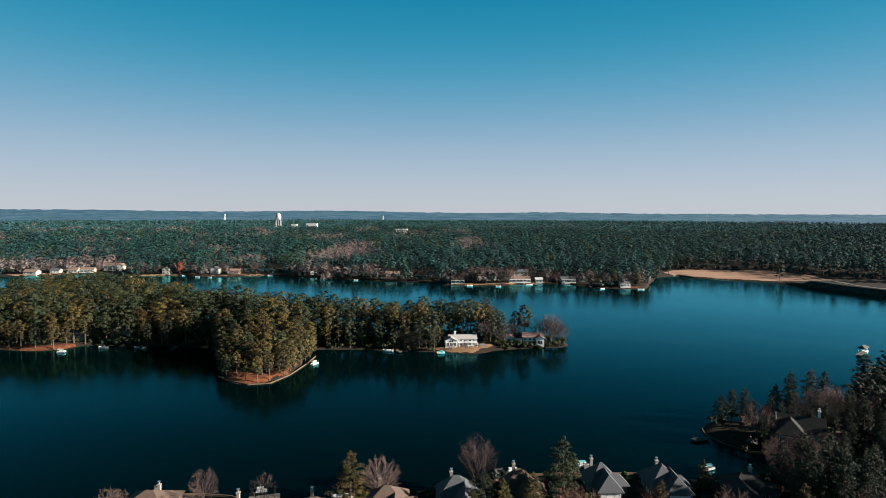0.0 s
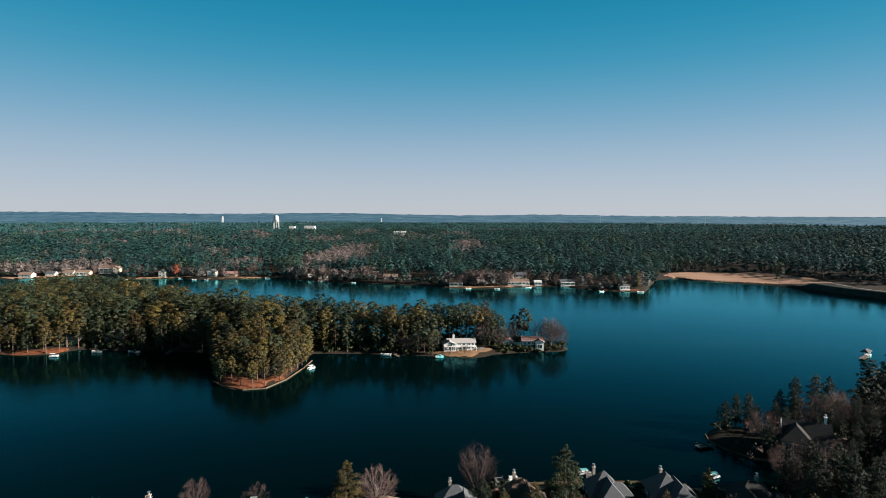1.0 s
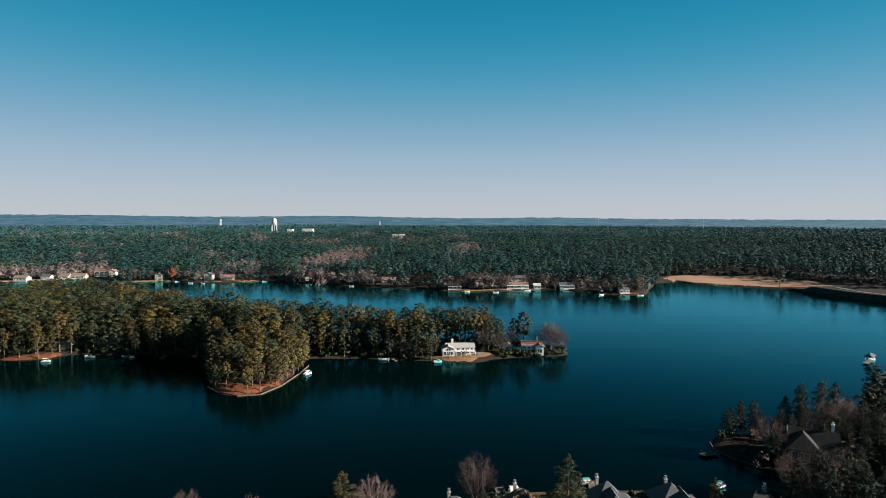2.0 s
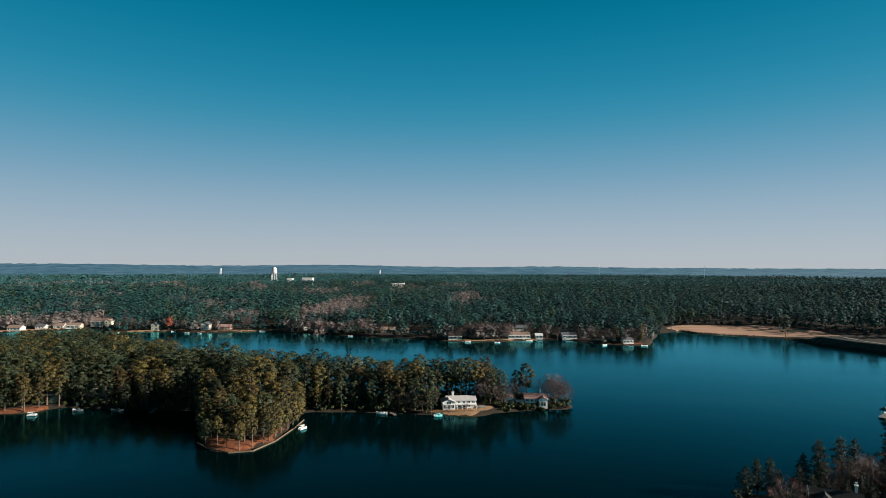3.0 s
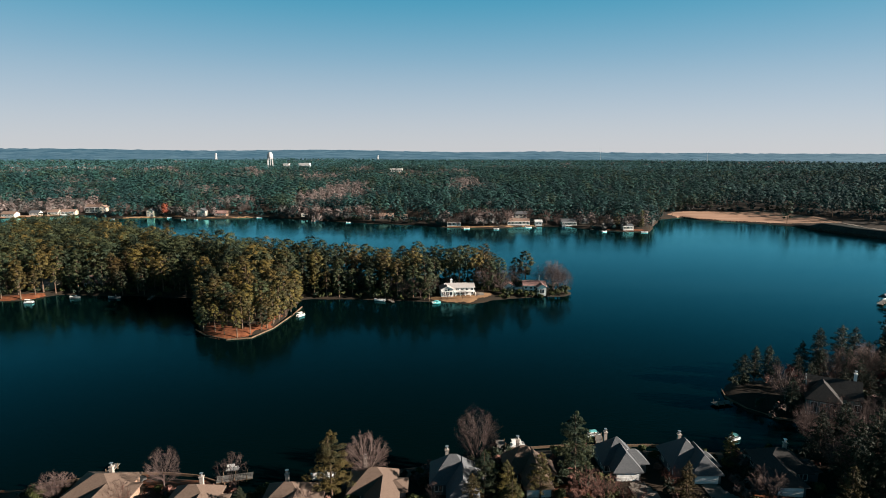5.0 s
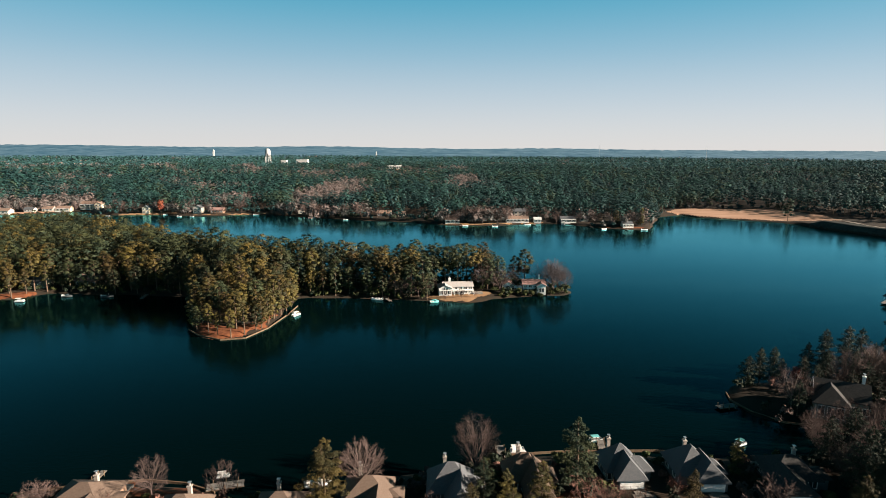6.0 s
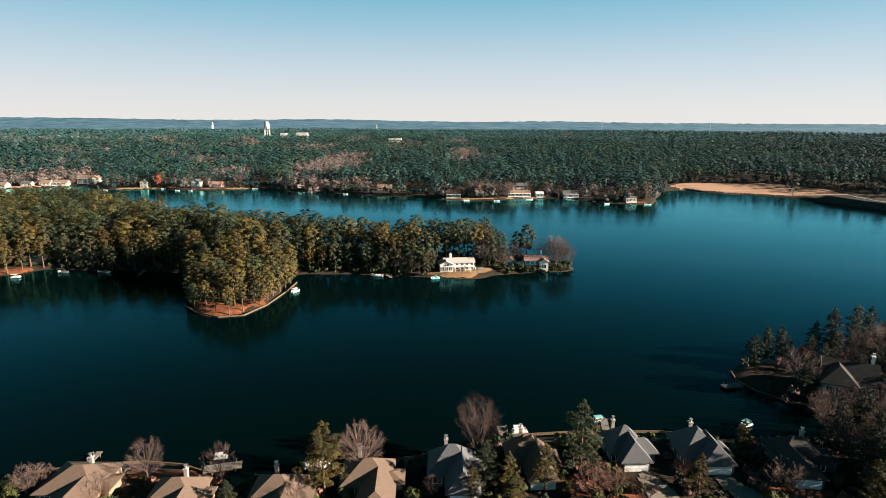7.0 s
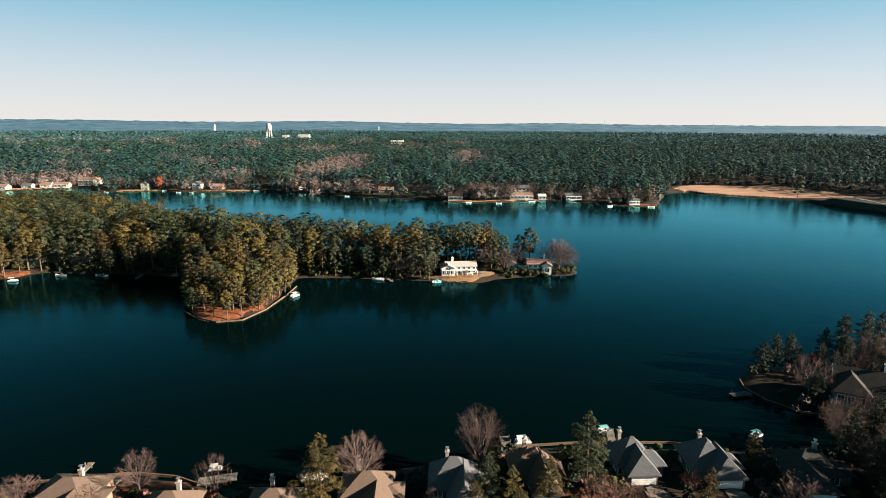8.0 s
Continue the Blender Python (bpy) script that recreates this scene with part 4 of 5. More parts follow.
def add_chimney(house, x, y, z0, z1, mat=None, w=0.62):
    s = Shape()
    s.box(x - w / 2, x + w / 2, y - w / 2, y + w / 2, z0, z1)
    s.box(x - w / 2 - 0.12, x + w / 2 + 0.12, y - w / 2 - 0.12, y + w / 2 + 0.12, z1, z1 + 0.2)
    ch = part("chimney", s, mat or CHIM, house, "pale stone chimney with a cap")
    f = Shape()
    f.tube([(x, y, z1 + 0.2), (x, y, z1 + 0.75)], [0.2, 0.18], 8)
    f.box(x - 0.3, x + 0.3, y - 0.3, y + 0.3, z1 + 0.8, z1 + 0.86)
    part("flue", f, METAL, ch, "metal flue cap")


def add_wing(house, wall_mat, roof_mat, *a, **k):
    wall, roof = hip_wing(*a, **k)
    part("wall", wall, wall_mat, house)
    part("roof", roof, roof_mat, house)


def lake_house(x, y, rz, roof, wall, label, mirror=1, size=1.0, front=7.0, chimney=(-2.4, 2.6), top=6.3, garage=True, skylights=False, wing=1.9, main=(8.6, 7.6), along="x"):
    """A steep hipped cottage: a block along the shore and a wing with the garage towards the street."""
    h = thing("house", x, y, z_at(x, y), rz, label, "house", "lakeside houses")
    m, s = mirror, size
    ev = 2.7
    add_wing(h, wall, roof, 0, 0, main[0] * s, main[1] * s, ev, top, along=along, hips=(1, 1))
    fy = -3.8 * s - front / 2 + 2.0
    add_wing(h, wall, roof, wing * m * s, fy, 5.6 * s, front + 4.0, ev - 0.05, top - 0.9, along="y", hips=(0.55, 0))
    edge = fy - (front + 4.0) / 2
    if garage:
        add_door(h, wing * m * s, edge - 0.02, 0.05, 4.6, 2.2, TRIM, "white panelled garage door", name="garage_door")
    add_window(h, (wing * m - 3.0 * m) * s, fy, 0.9, 1.4, 1.3, "w" if m > 0 else "e")
    for wx in (-3.4, 0.4, 3.4):
        add_window(h, wx * s * 0.85, 3.8 * s, 0.5, 1.7, 1.8, "n")
    for wy in (-1.8, 1.6):
        add_window(h, main[0] / 2 * s, wy, 0.8, 1.2, 1.3, "e")
        add_window(h, -main[0] / 2 * s, wy, 0.8, 1.2, 1.3, "w")
    add_window(h, -2.9 * m * s, -3.8 * s, 0.8, 1.5, 1.3, "s")
    add_chimney(h, chimney[0] * s, chimney[1] * s, 2.5, top + 0.15)
    add_wing(h, wall, roof, (main[0] / 2 + 0.1) * s, -1.2, 3.6, 3.8, ev - 0.12, top - 2.1, along="x", hips=(0, 1))
    if skylights:
        slope = math.atan2(top - 0.7 - ev, 3.0 * s)
        for k in (0.3, 2.0):
            sk = Shape().box(-0.4, 0.4, -0.55, 0.55, 0, 0.14)
            o = part("skylight", sk, TRIM, h, "white-framed roof skylight")
            o.matrix_basis = pose(wing * m * s + 1.5 * s, fy + 1.2 + k, (ev + top - 0.7) / 2 + 0.16, 0, math.degrees(slope), 0)
            part("pane", Shape().box(-0.32, 0.32, -0.47, 0.47, 0.1, 0.17), GLASS, o, "pale roof glass")
    # low terrace towards the water
    d = Shape()
    d.box(-4.0 * s, 4.0 * s, 3.8 * s, 6.4 * s, -1.0, 0.25)
    part("deck", d, PLANK, h, "grey timber deck")
    return h


lake_house(36.6, 130.5, 2, GREY_ROOF, SLATE, "steep grey-roofed lakeside cottage with attached garage", 1, 0.92, chimney=(-1.9, 2.0), front=2.6, skylights=True, wing=0.5, main=(7.4, 7.4))
lake_house(50.6, 130.0, 0, GREY_ROOF, SLATE, "grey-roofed cottage with white garage door", 1, chimney=(-0.6, 1.6), front=2.6, main=(7.4, 8.0), along="y")
lake_house(16.9, 127.0, 2, TAN_ROOF, SLATE, "tan-roofed lakeside cottage half hidden by pines", 1, 0.85, chimney=(-1.0, 2.6), front=5.0)
lake_house(-12.6, 120.5, 2, TAN_ROOF, SLATE, "tan-shingled cottage with long shaded front wing", 1, chimney=(-1.8, 3.0), front=6.0, top=5.4)
lake_house(2.6, 123.6, 0, GREY_ROOF, SLATE, "grey-roofed cottage in the shade of pines", 1, 0.95, chimney=(-1.2, 1.6), front=5.0)
lake_house(-27.6, 115.8, 1, TAN_ROOF, BRICK, "tan-roofed cottage with pale chimney", 1, 0.95, chimney=(-0.8, 2.6), front=5.0, top=5.2)
lake_house(-44.6, 114.8, 2, TAN_ROOF, BRICK, "tan-roofed cottage beside bare trees", 1, 0.95, chimney=(0.8, 2.4), front=5.0, top=5.2)
lake_house(-63.6, 118.4, 0, TAN_ROOF, BRICK, "wide tan-roofed house at the end of the shore", 1, 1.15, chimney=(0.8, 2.0), front=5.0, top=5.0)
lake_house(69.0, 128.0, -4, DARK_ROOF, SLATE, "dark-roofed house in deep shade", -1, 1.0, chimney=(2.0, 2.0), front=5.0, top=5.4)


def gabled_house():
    """The grey-green house on the wooded point, with white rakes."""
    h = thing("house", 100.5, 159, z_at(100.5, 159), -28, "grey-green gabled house with white rake boards", "house", "lakeside houses")
    add_wing(h, TEAL, DARK_ROOF, 0, 0, 11, 7, 4.2, 7.4, along="x", hips=(0, 0))
    add_wing(h, TEAL, DARK_ROOF, -2.5, -4.5, 7, 6, 4.1, 7.2, along="y", hips=(1, 0))
    for k in (-1, 1):
        part("rake_board", Shape().tube([(-6.05, k * 4.0, 3.8), (-6.05, 0, 7.65)], [0.14, 0.14], 4), TRIM, h, "white rake board")
    for wx in (-4.5, -2.5, -0.5):
        add_window(h, wx, -7.5, 0.6, 1.3, 2.6, "s")
    for wx in (2.5, 5):
        add_window(h, wx, -3.5, 1.0, 1.3, 1.6, "s")
    add_chimney(h, 4.5, 0.8, 5, 9.2, TRIM)


gabled_house()


def white_house():
    """The large white house with gabled porch and terrace on the peninsula lawn."""
    x, y = 6.0, 276.5
    h = thing("house", x, y, z_at(x, y), 6, "large white lakeside house with gabled porch and chimney", "house", "peninsula houses")
    h.scale = (1.0, 1.0, 0.84)
    add_wing(h, WHITE, PALE_ROOF, 1.5, 0, 13, 7, 4.0, 5.5, along="x", hips=(0, 0))
    add_wing(h, WHITE, PALE_ROOF, -4.5, -2.2, 5.6, 7, 3.8, 5.2, along="y", hips=(0, 0))
    for wx in (0.4, 2.6, 4.8, 7.0):
        add_window(h, wx, -3.5, 0.4, 1.2, 1.3, "s")
        add_window(h, wx, -3.5, 2.4, 1.2, 1.1, "s")
    for wx in (-6.2, -4.5, -2.8):
        add_window(h, wx, -5.7, 0.4, 1.2, 1.9, "s")
    add_window(h, -4.5, -5.7, 2.8, 2.0, 1.0, "s")
    add_chimney(h, -2.0, 1.0, 4, 7.2, WHITE, 1.0)
    for i in range(5):
        c = Shape()
        cx = -0.6 + i * 2.2
        c.tube([(cx, -5.5, -0.5), (cx, -5.5, 2.0)], [0.14, 0.12], 8)
        part("porch_column", c, TRIM, h)
    d = Shape()
    d.box(-1.2, 8.2, -5.8, -3.5, 2.0, 2.2)
    part("balcony_floor", d, TRIM, h)
    r = Shape()
    r.box(-1.2, 8.2, -5.8, -5.7, 3.0, 3.1)
    for i in range(24):
        r.box(-1.2 + i * 0.4, -1.15 + i * 0.4, -5.78, -5.72, 2.2, 3.0)
    part("balcony_rail", r, TRIM, h, "white balustrade")
    t = Shape()
    t.box(8.1, 12.5, -4.5, -1.5, -0.8, 0.5)
    part("terrace", t, CONCRETE, h, "pale masonry terrace")


white_house()


def red_roof_house():
    x, y = 42.5, 281
    h = thing("house", x, y, z_at(x, y), -3, "white-walled house with faded red roof on the point", "house", "peninsula houses")
    h.scale = (1.0, 1.0, 0.88)
    add_wing(h, WHITE, RED_ROOF, 0, 0, 9.8, 7.0, 4.2, 5.8, along="x", hips=(0, 0))
    add_wing(h, WHITE, RED_ROOF, 3.3, -2.3, 3.9, 6.0, 4.0, 5.2, along="y", hips=(0, 0))
    add_wing(h, WHITE, RED_ROOF, -11.5, 1.5, 5, 5, 3.0, 4.6, along="y", hips=(0, 0))
    for wx in (-3.8, -1.6, 0.4):
        add_window(h, wx, -3.5, 0.4, 1.2, 1.3, "s")
        add_window(h, wx, -3.5, 2.4, 1.2, 1.2, "s")
    add_window(h, 3.3, -5.3, 0.6, 2.2, 2.0, "s")
    add_window(h, -11.5, -1.0, 0.8, 1.6, 1.5, "s")
    add_chimney(h, 2.6, 0.6, 4.5, 7.6, WHITE)
    d = Shape()
    d.box(-9, -5.3, -3, 1, 1.9, 2.1)
    for i in range(4):
        d.box(-8.9 + i * 1.1, -8.75 + i * 1.1, -2.95, -2.8, -0.8, 3.0)
    d.box(-9, -5.3, -2.95, -2.88, 2.9, 3.0)
    part("deck", d, TRIM, h, "white-railed deck")


red_roof_house()


def cottage(x, y, w, d, wall, roof, label, storeys=1, rz=0, along="x", porch=False, windows=3):
    z = z_at(x, y)
    h = thing("cottage", x, y, z, rz, label, "house", "shore cottages")
    ev = 2.8 * storeys
    rise = (d if along == "x" else w) * 0.27
    add_wing(h, wall, roof, 0, 0, w, d, ev, ev + rise, along=along, hips=(0, 0))
    for s in range(storeys):
        for i in range(windows):
            add_window(h, -w / 2 + w * (i + 0.5) / windows, -d / 2, 0.8 + 2.8 * s, w / windows * 0.5, 1.4, "s")
    if porch:
        p = Shape()
        p.box(-w / 2, w / 2, -d / 2 - 2.2, -d / 2, ev - 0.35, ev - 0.15)
        p.box(-w / 2, w / 2, -d / 2 - 2.2, -d / 2, -0.8, 0.15)
        for i in range(4):
            cx = -w / 2 + 0.2 + i * (w - 0.4) / 3
            p.box(cx - 0.1, cx + 0.1, -d / 2 - 2.1, -d / 2 - 1.9, 0.15, ev - 0.35)
        part("porch", p, TRIM, h, "white open porch")
    return h


for args in (
    (-367, 620, 15, 9, CREAM, BROWN_ROOF, "large cream two-storey house on the far shore", 2, 4, "x", True, 5),
    (-355.5, 617, 7, 8, CREAM, BROWN_ROOF, "cream gabled wing house on the far shore", 2, 4, "y", False, 2),
    (-383, 603, 13, 8, CREAM, BROWN_ROOF, "pale low house above a tan lawn", 1, 6, "x", True, 4),
    (-396, 599, 10, 8, PALE, BROWN_ROOF, "pale low house with brown roof", 1, 6, "x", False, 3),
    (-410, 592, 9, 7, PALE, GREY_ROOF, "white lakeside cottage with grey roof", 1, 4, "x", False, 3),
    (-427, 580, 13, 8, PALE, BROWN_ROOF, "white bungalow beside the water", 1, 0, "x", False, 4),
    (-290, 585, 7, 7, CREAM, GREY_ROOF, "tall cream house on a small point", 2, 0, "y", False, 2),
    (-240, 586, 8, 8, PALE, GREY_ROOF, "white gabled house at the far shore", 2, 0, "y", False, 2),
    (-222, 589, 12, 8, BRICK, RED_ROOF, "brown low house with reddish roof", 1, 0, "x", False, 4),
    (-139, 587, 6, 7, PALE, GREY_ROOF, "small white gabled cottage among trees", 1, 10, "y", False, 1),
    (-55, 566, 13, 8, SLATE, BROWN_ROOF, "dim long cottage under the trees", 1, 0, "x", False, 4),
    (-38, 563, 6, 6, PALE, BROWN_ROOF, "small white boathouse under the trees", 1, 0, "x", False, 1),
    (9, 521, 12, 7, TEAL, BROWN_ROOF, "grey-green cottage with white porch", 1, 0, "x", True, 3),
    (33, 530, 22, 9, BRICK, BROWN_ROOF, "long brown-roofed house behind bare trees", 1, 0, "x", False, 6),
    (72, 556, 11, 8, PALE, GREY_ROOF, "white house up the wooded bank", 2, 0, "x", False, 3),
    (66, 529, 20, 8, PALE, BROWN_ROOF, "long white house with brown roof", 1, 2, "x", True, 6),
    (84, 526, 6, 6, WHITE, WHITE, "small white boathouse with pale roof", 1, 0, "x", False, 2),
    (111, 528, 13, 8, TEAL, GREY_ROOF, "teal-grey house in tree shade", 1, 0, "x", True, 4),
    (126, 532, 7, 6, PALE, GREY_ROOF, "small white cottage in the woods", 1, 0, "x", False, 2),
    (154, 498, 8.5, 6, PALE, GREY_ROOF, "white porch-fronted cottage on the wooded point", 1, 0, "x", True, 3),
    (-43, 296, 8, 7, SLATE, GREY_ROOF, "grey cottage hidden among peninsula pines", 1, 10, "x", False, 3),
    (-165, 288, 11, 8, BRICK, RED_ROOF, "shaded reddish-roofed cottage in the cove", 1, -8, "x", False, 3),
    (-188, 284, 9, 7, CREAM, GREY_ROOF, "cream cottage behind the straw lawn", 1, -5, "x", False, 3),
):
    cottage(*args)


# ---- boats and docks ----
def hull(s, length, beam, depth, z=0.0):
    n = 9
    o = len(s.v)
    for i in range(n):
        t = i / (n - 1)
        w = beam / 2 * (1 - max(0, (t - 0.45) / 0.55) ** 2.2)
        x = -length / 2 + length * t
        lift = 0.25 * t ** 3
        s.v += [(x, -w, z + depth + lift), (x, -w * 0.7, z - 0.2 + lift * 0.6), (x, 0, z - 0.35 + lift), (x, w * 0.7, z - 0.2 + lift * 0.6), (x, w, z + depth + lift), (x, w * 0.86, z + depth + lift - 0.02), (x, 0, z + 0.12 + lift), (x, -w * 0.86, z + depth + lift - 0.02)]
    for i in range(n - 1):
        for k in range(8):
            a, b = o + i * 8 + k, o + i * 8 + (k + 1) % 8
            s.f.append((a, b, b + 8, a + 8))
    s.f.append(tuple(o + k for k in range(8)))
    return s


def motor_boat(x, y, rz, length, label, cover=None, paint=None):
    b = thing("motor_boat", x, y, 0.05, rz, label, "boat", "moored boats")
    part("hull", hull(Shape(), length, length * 0.36, 0.7), paint or GELCOAT, b, "", True)
    w = Shape()
    w.poly([(0.4, -0.8, 0.75), (0.4, 0.8, 0.75), (0.0, 0.7, 1.35), (0.0, -0.7, 1.35), (0.34, -0.8, 0.75), (0.34, 0.8, 0.75), (-0.06, 0.7, 1.35), (-0.06, -0.7, 1.35)], [(0, 1, 2, 3), (7, 6, 5, 4), (3, 2, 6, 7), (0, 3, 7, 4), (1, 5, 6, 2)])
    part("windshield", w, GLASS, b)
    m = Shape().box(-length / 2 - 0.35, -length / 2 + 0.1, -0.25, 0.25, 0.1, 1.15)
    part("outboard_motor", m, METAL, b)
    for k in (-1.0, -2.0):
        part("seat", Shape().box(k - 0.3, k + 0.3, -0.7, 0.7, 0.35, 0.85), CANVAS, b)
    if cover:
        c = Shape().tube([(-length * 0.45, 0, 0.75), (0, 0, 0.95), (length * 0.3, 0, 0.8)], [length * 0.15, length * 0.16, length * 0.1], 8)
        part("cover", c, cover, b, "teal fabric cover")
    return b


def pontoon_boat(x, y, rz, label, cloth=None, size=1.0):
    b = thing("pontoon_boat", x, y, 0.1, rz, label, "boat", "moored boats")
    b.scale = (size, size, size)
    for k in (-0.9, 0.9):
        part("pontoon", Shape().tube([(-3.3, k, 0.1), (2.6, k, 0.1), (3.4, k, 0.3)], [0.32, 0.32, 0.08], 10), METAL, b)
    part("platform", Shape().box(-3.2, 3.1, -1.25, 1.25, 0.42, 0.55), GELCOAT, b)
    r = Shape()
    for y0 in (-1.22, 1.18):
        r.box(-2.6, 2.8, y0, y0 + 0.04, 0.6, 1.25)
    r.box(2.76, 2.8, -1.2, 1.2, 0.6, 1.25)
    part("side_panel", r, GELCOAT, b, "white side panels")
    for k in (-1.6, 1.6):
        part("bench_seat", Shape().box(k - 0.5, k + 0.5, -1.1, 1.1, 0.55, 1.0), CANVAS, b)
    for px in (-2.2, 1.0):
        for py in (-1.15, 1.15):
            part("canopy_post", Shape().tube([(px, py, 0.55), (px, py, 2.5)], [0.03, 0.03], 6), METAL, b)
    c = Shape()
    n = 8
    for i in range(n + 1):
        t = -1 + 2 * i / n
        z = 2.72 - 0.22 * t * t
        c.v += [(-2.5, t * 1.3, z), (1.3, t * 1.3, z), (-2.5, t * 1.3, z + 0.06), (1.3, t * 1.3, z + 0.06)]
        if i:
            o = (i - 1) * 4
            c.f += [(o, o + 4, o + 5, o + 1), (o + 2, o + 3, o + 7, o + 6), (o, o + 2, o + 6, o + 4), (o + 1, o + 5, o + 7, o + 3)]
    part("canopy", c, cloth or CANVAS, b, "taut canvas canopy")
    return b


def dock(x, y, rz, length, width, label, posts=4, roof=False):
    """A plank dock on posts; it runs along its own +x from the shore."""
    d = thing("dock", x, y, 0, rz, label, "dock", "docks")
    n = int(length / 0.5)
    pl = Shape().box(0, 0.46, -width / 2, width / 2, 0.55, 0.62).mesh("plank", PLANK)
    for i in range(n):
        p = new("plank", pl)
        p.parent = d
        p.location = (i * 0.5, 0, 0)
    part("beam", Shape().box(0, length, -width / 2 + 0.1, -width / 2 + 0.25, 0.35, 0.55).box(0, length, width / 2 - 0.25, width / 2 - 0.1, 0.35, 0.55), SEAWALL, d)
    for i in range(posts):
        for k in (-1, 1):
            px = length * (i + 0.5) / posts
            part("post", Shape().tube([(px, k * width / 2, -2), (px, k * width / 2, 1.3)], [0.1, 0.1], 6), SEAWALL, d)
    if roof:
        for px in (length * 0.5, length - 0.2):
            for k in (-1, 1):
                part("roof_post", Shape().tube([(px, k * width / 2, 0.6), (px, k * width / 2, 3.0)], [0.07, 0.07], 6), TRIM, d)
        wl, rf = hip_wing(length * 0.75, 0, length * 0.6, width + 0.6, 3.0, 3.9, over=0.3)
        part("roof", rf, GREY_ROOF, d, "small hipped dock roof")
    return d


pontoon_boat(-57.3, 243.5, 60, "white canopied pontoon boat moored at the headland", None, 0.6)
motor_boat(-28, 267.4, 170, 5.0, "white motor boat tied near a small dock")
motor_boat(-2.4, 263.6, 12, 3.3, "small teal-hulled boat with teal cover", TEAL_CANVAS, TEAL_CANVAS)
pontoon_boat(-181, 262.5, 5, "white boat with canopy moored by the straw lawn", None, 0.6)
motor_boat(-166, 271.0, 0, 4.5, "low grey skiff in the shaded cove", None, SLATE)
motor_boat(-148, 271, 8, 5.0, "low dark boat in the shaded cove", None, SLATE)
pontoon_boat(-43.5, 130.6, 12, "white pontoon boat on a lift by the lawn dock", None, 0.4)
motor_boat(-23.5, 127.8, 8, 5.0, "white boat moored behind a tan-roofed cottage")
motor_boat(0.5, 131.8, 12, 5.0, "white boat behind the grey-roofed cottage")
pontoon_boat(17.5, 140.8, 8, "white pontoon boat at the short dock", None, 0.55)
pontoon_boat(36.0, 145.5, 10, "pontoon boat with pale teal canopy behind the cottages", TEAL_CANVAS, 0.5)
pontoon_boat(68.3, 144.0, 25, "teal-canopied pontoon boat in the small cove", TEAL_CANVAS, 0.5)
dock(-59.5, 247, -35, 4, 1.2, "short timber dock at the headland")
dock(-24, 268.0, -60, 5, 1.3, "small grey dock on the peninsula shore", 2)
dock(-132, 274, -80, 8, 1.4, "weathered dock in the shaded cove")
dock(-45, 126, 15, 7, 2.4, "white-railed dock with boat lift", 3)
dock(-24, 123.5, 80, 4, 1.6, "narrow pale dock behind a tan-roofed cottage", 2)
dock(-68.3, 127.5, 92, 4.5, 1.2, "narrow timber pier at the lawn point", 2)
dock(36, 140, 80, 6, 1.6, "short dock behind the grey-roofed cottage", 3)
dock(14, 137.5, 95, 5, 2.0, "short dock behind the tan-roofed cottage", 3)
dock(77, 163.5, 195, 5.5, 2.0, "low dock at the corner of the point", 3)
dock(190, 262, 40, 10, 2.2, "roofed boat dock on the east shore", 3, True)
pontoon_boat(199, 270, 30, "white boat beside the roofed dock", None, 0.6)
for bx, by, bl in ((-318, 566, 6), (-270, 580, 5), (-250, 566, 6), (-237, 564, 5), (-182, 582, 7), (-120, 559, 5), (20, 506, 6), (45, 503, 6), (74, 514, 7), (133, 489, 6), (165, 485.5, 7), (-88, 545, 5)):
    motor_boat(bx, by, bx * 3 % 40 - 20, bl * 0.75, "small white boat moored at the far shore")
pontoon_boat(105.5, 518.5, 70, "white pontoon boat off the far shore")
for dx, dy in ((-262, 584), (-205, 581), (-110, 560), (15, 509), (80, 519), (125, 503), (150, 490)):
    dock(dx, dy, -90 + dx % 20, 6, 1.6, "small timber dock on the far shore", 2)


# ---- shore walls ----
def seawall(points, label, mat=None):
    w = Shape()
    for (ax, ay), (bx, by) in zip(points, points[1:]):
        dx, dy = bx - ax, by - ay
        l = math.hypot(dx, dy)
        nx, ny = -dy / l * 0.13, dx / l * 0.13
        w.poly([(ax - nx, ay - ny, -1.5), (bx - nx, by - ny, -1.5), (bx + nx, by + ny, -1.5), (ax + nx, ay + ny, -1.5), (ax - nx, ay - ny, 0.5), (bx - nx, by - ny, 0.5), (bx + nx, by + ny, 0.5), (ax + nx, ay + ny, 0.5)],
               [(0, 3, 2, 1), (4, 5, 6, 7), (0, 1, 5, 4), (1, 2, 6, 5), (2, 3, 7, 6), (3, 0, 4, 7)])
    ob = new("seawall", w.mesh("seawall", mat or SEAWALL))
    return tagged(ob, label, "seawall", kind="structure")


seawall(((-92, 225), (-85.5, 218.5), (-76, 213.6), (-68, 215.6), (-63.4, 227), (-60.7, 245), (-60, 257)), "timber seawall round the wooded headland", SEAWALL)
seawall(((-80, 124.5), (-70, 127.5), (-58, 129), (-50, 128), (-43, 125)), "low timber seawall below the near lawns")
seawall(((78.6, 172), (77.4, 167), (79.5, 160), (84.5, 154.5), (90, 153)), "low seawall at the corner of the point")
seawall(((16, 139.2), (28, 140.6), (48, 141), (60, 139)), "low timber seawall behind the cottages")


# ---- near gardens ----
patch("driveway", ((53.2, 122.5, 2.6), (54.5, 113, 2.8)), CONCRETE, "pale concrete driveway", "driveway", 0.12, 0.6)
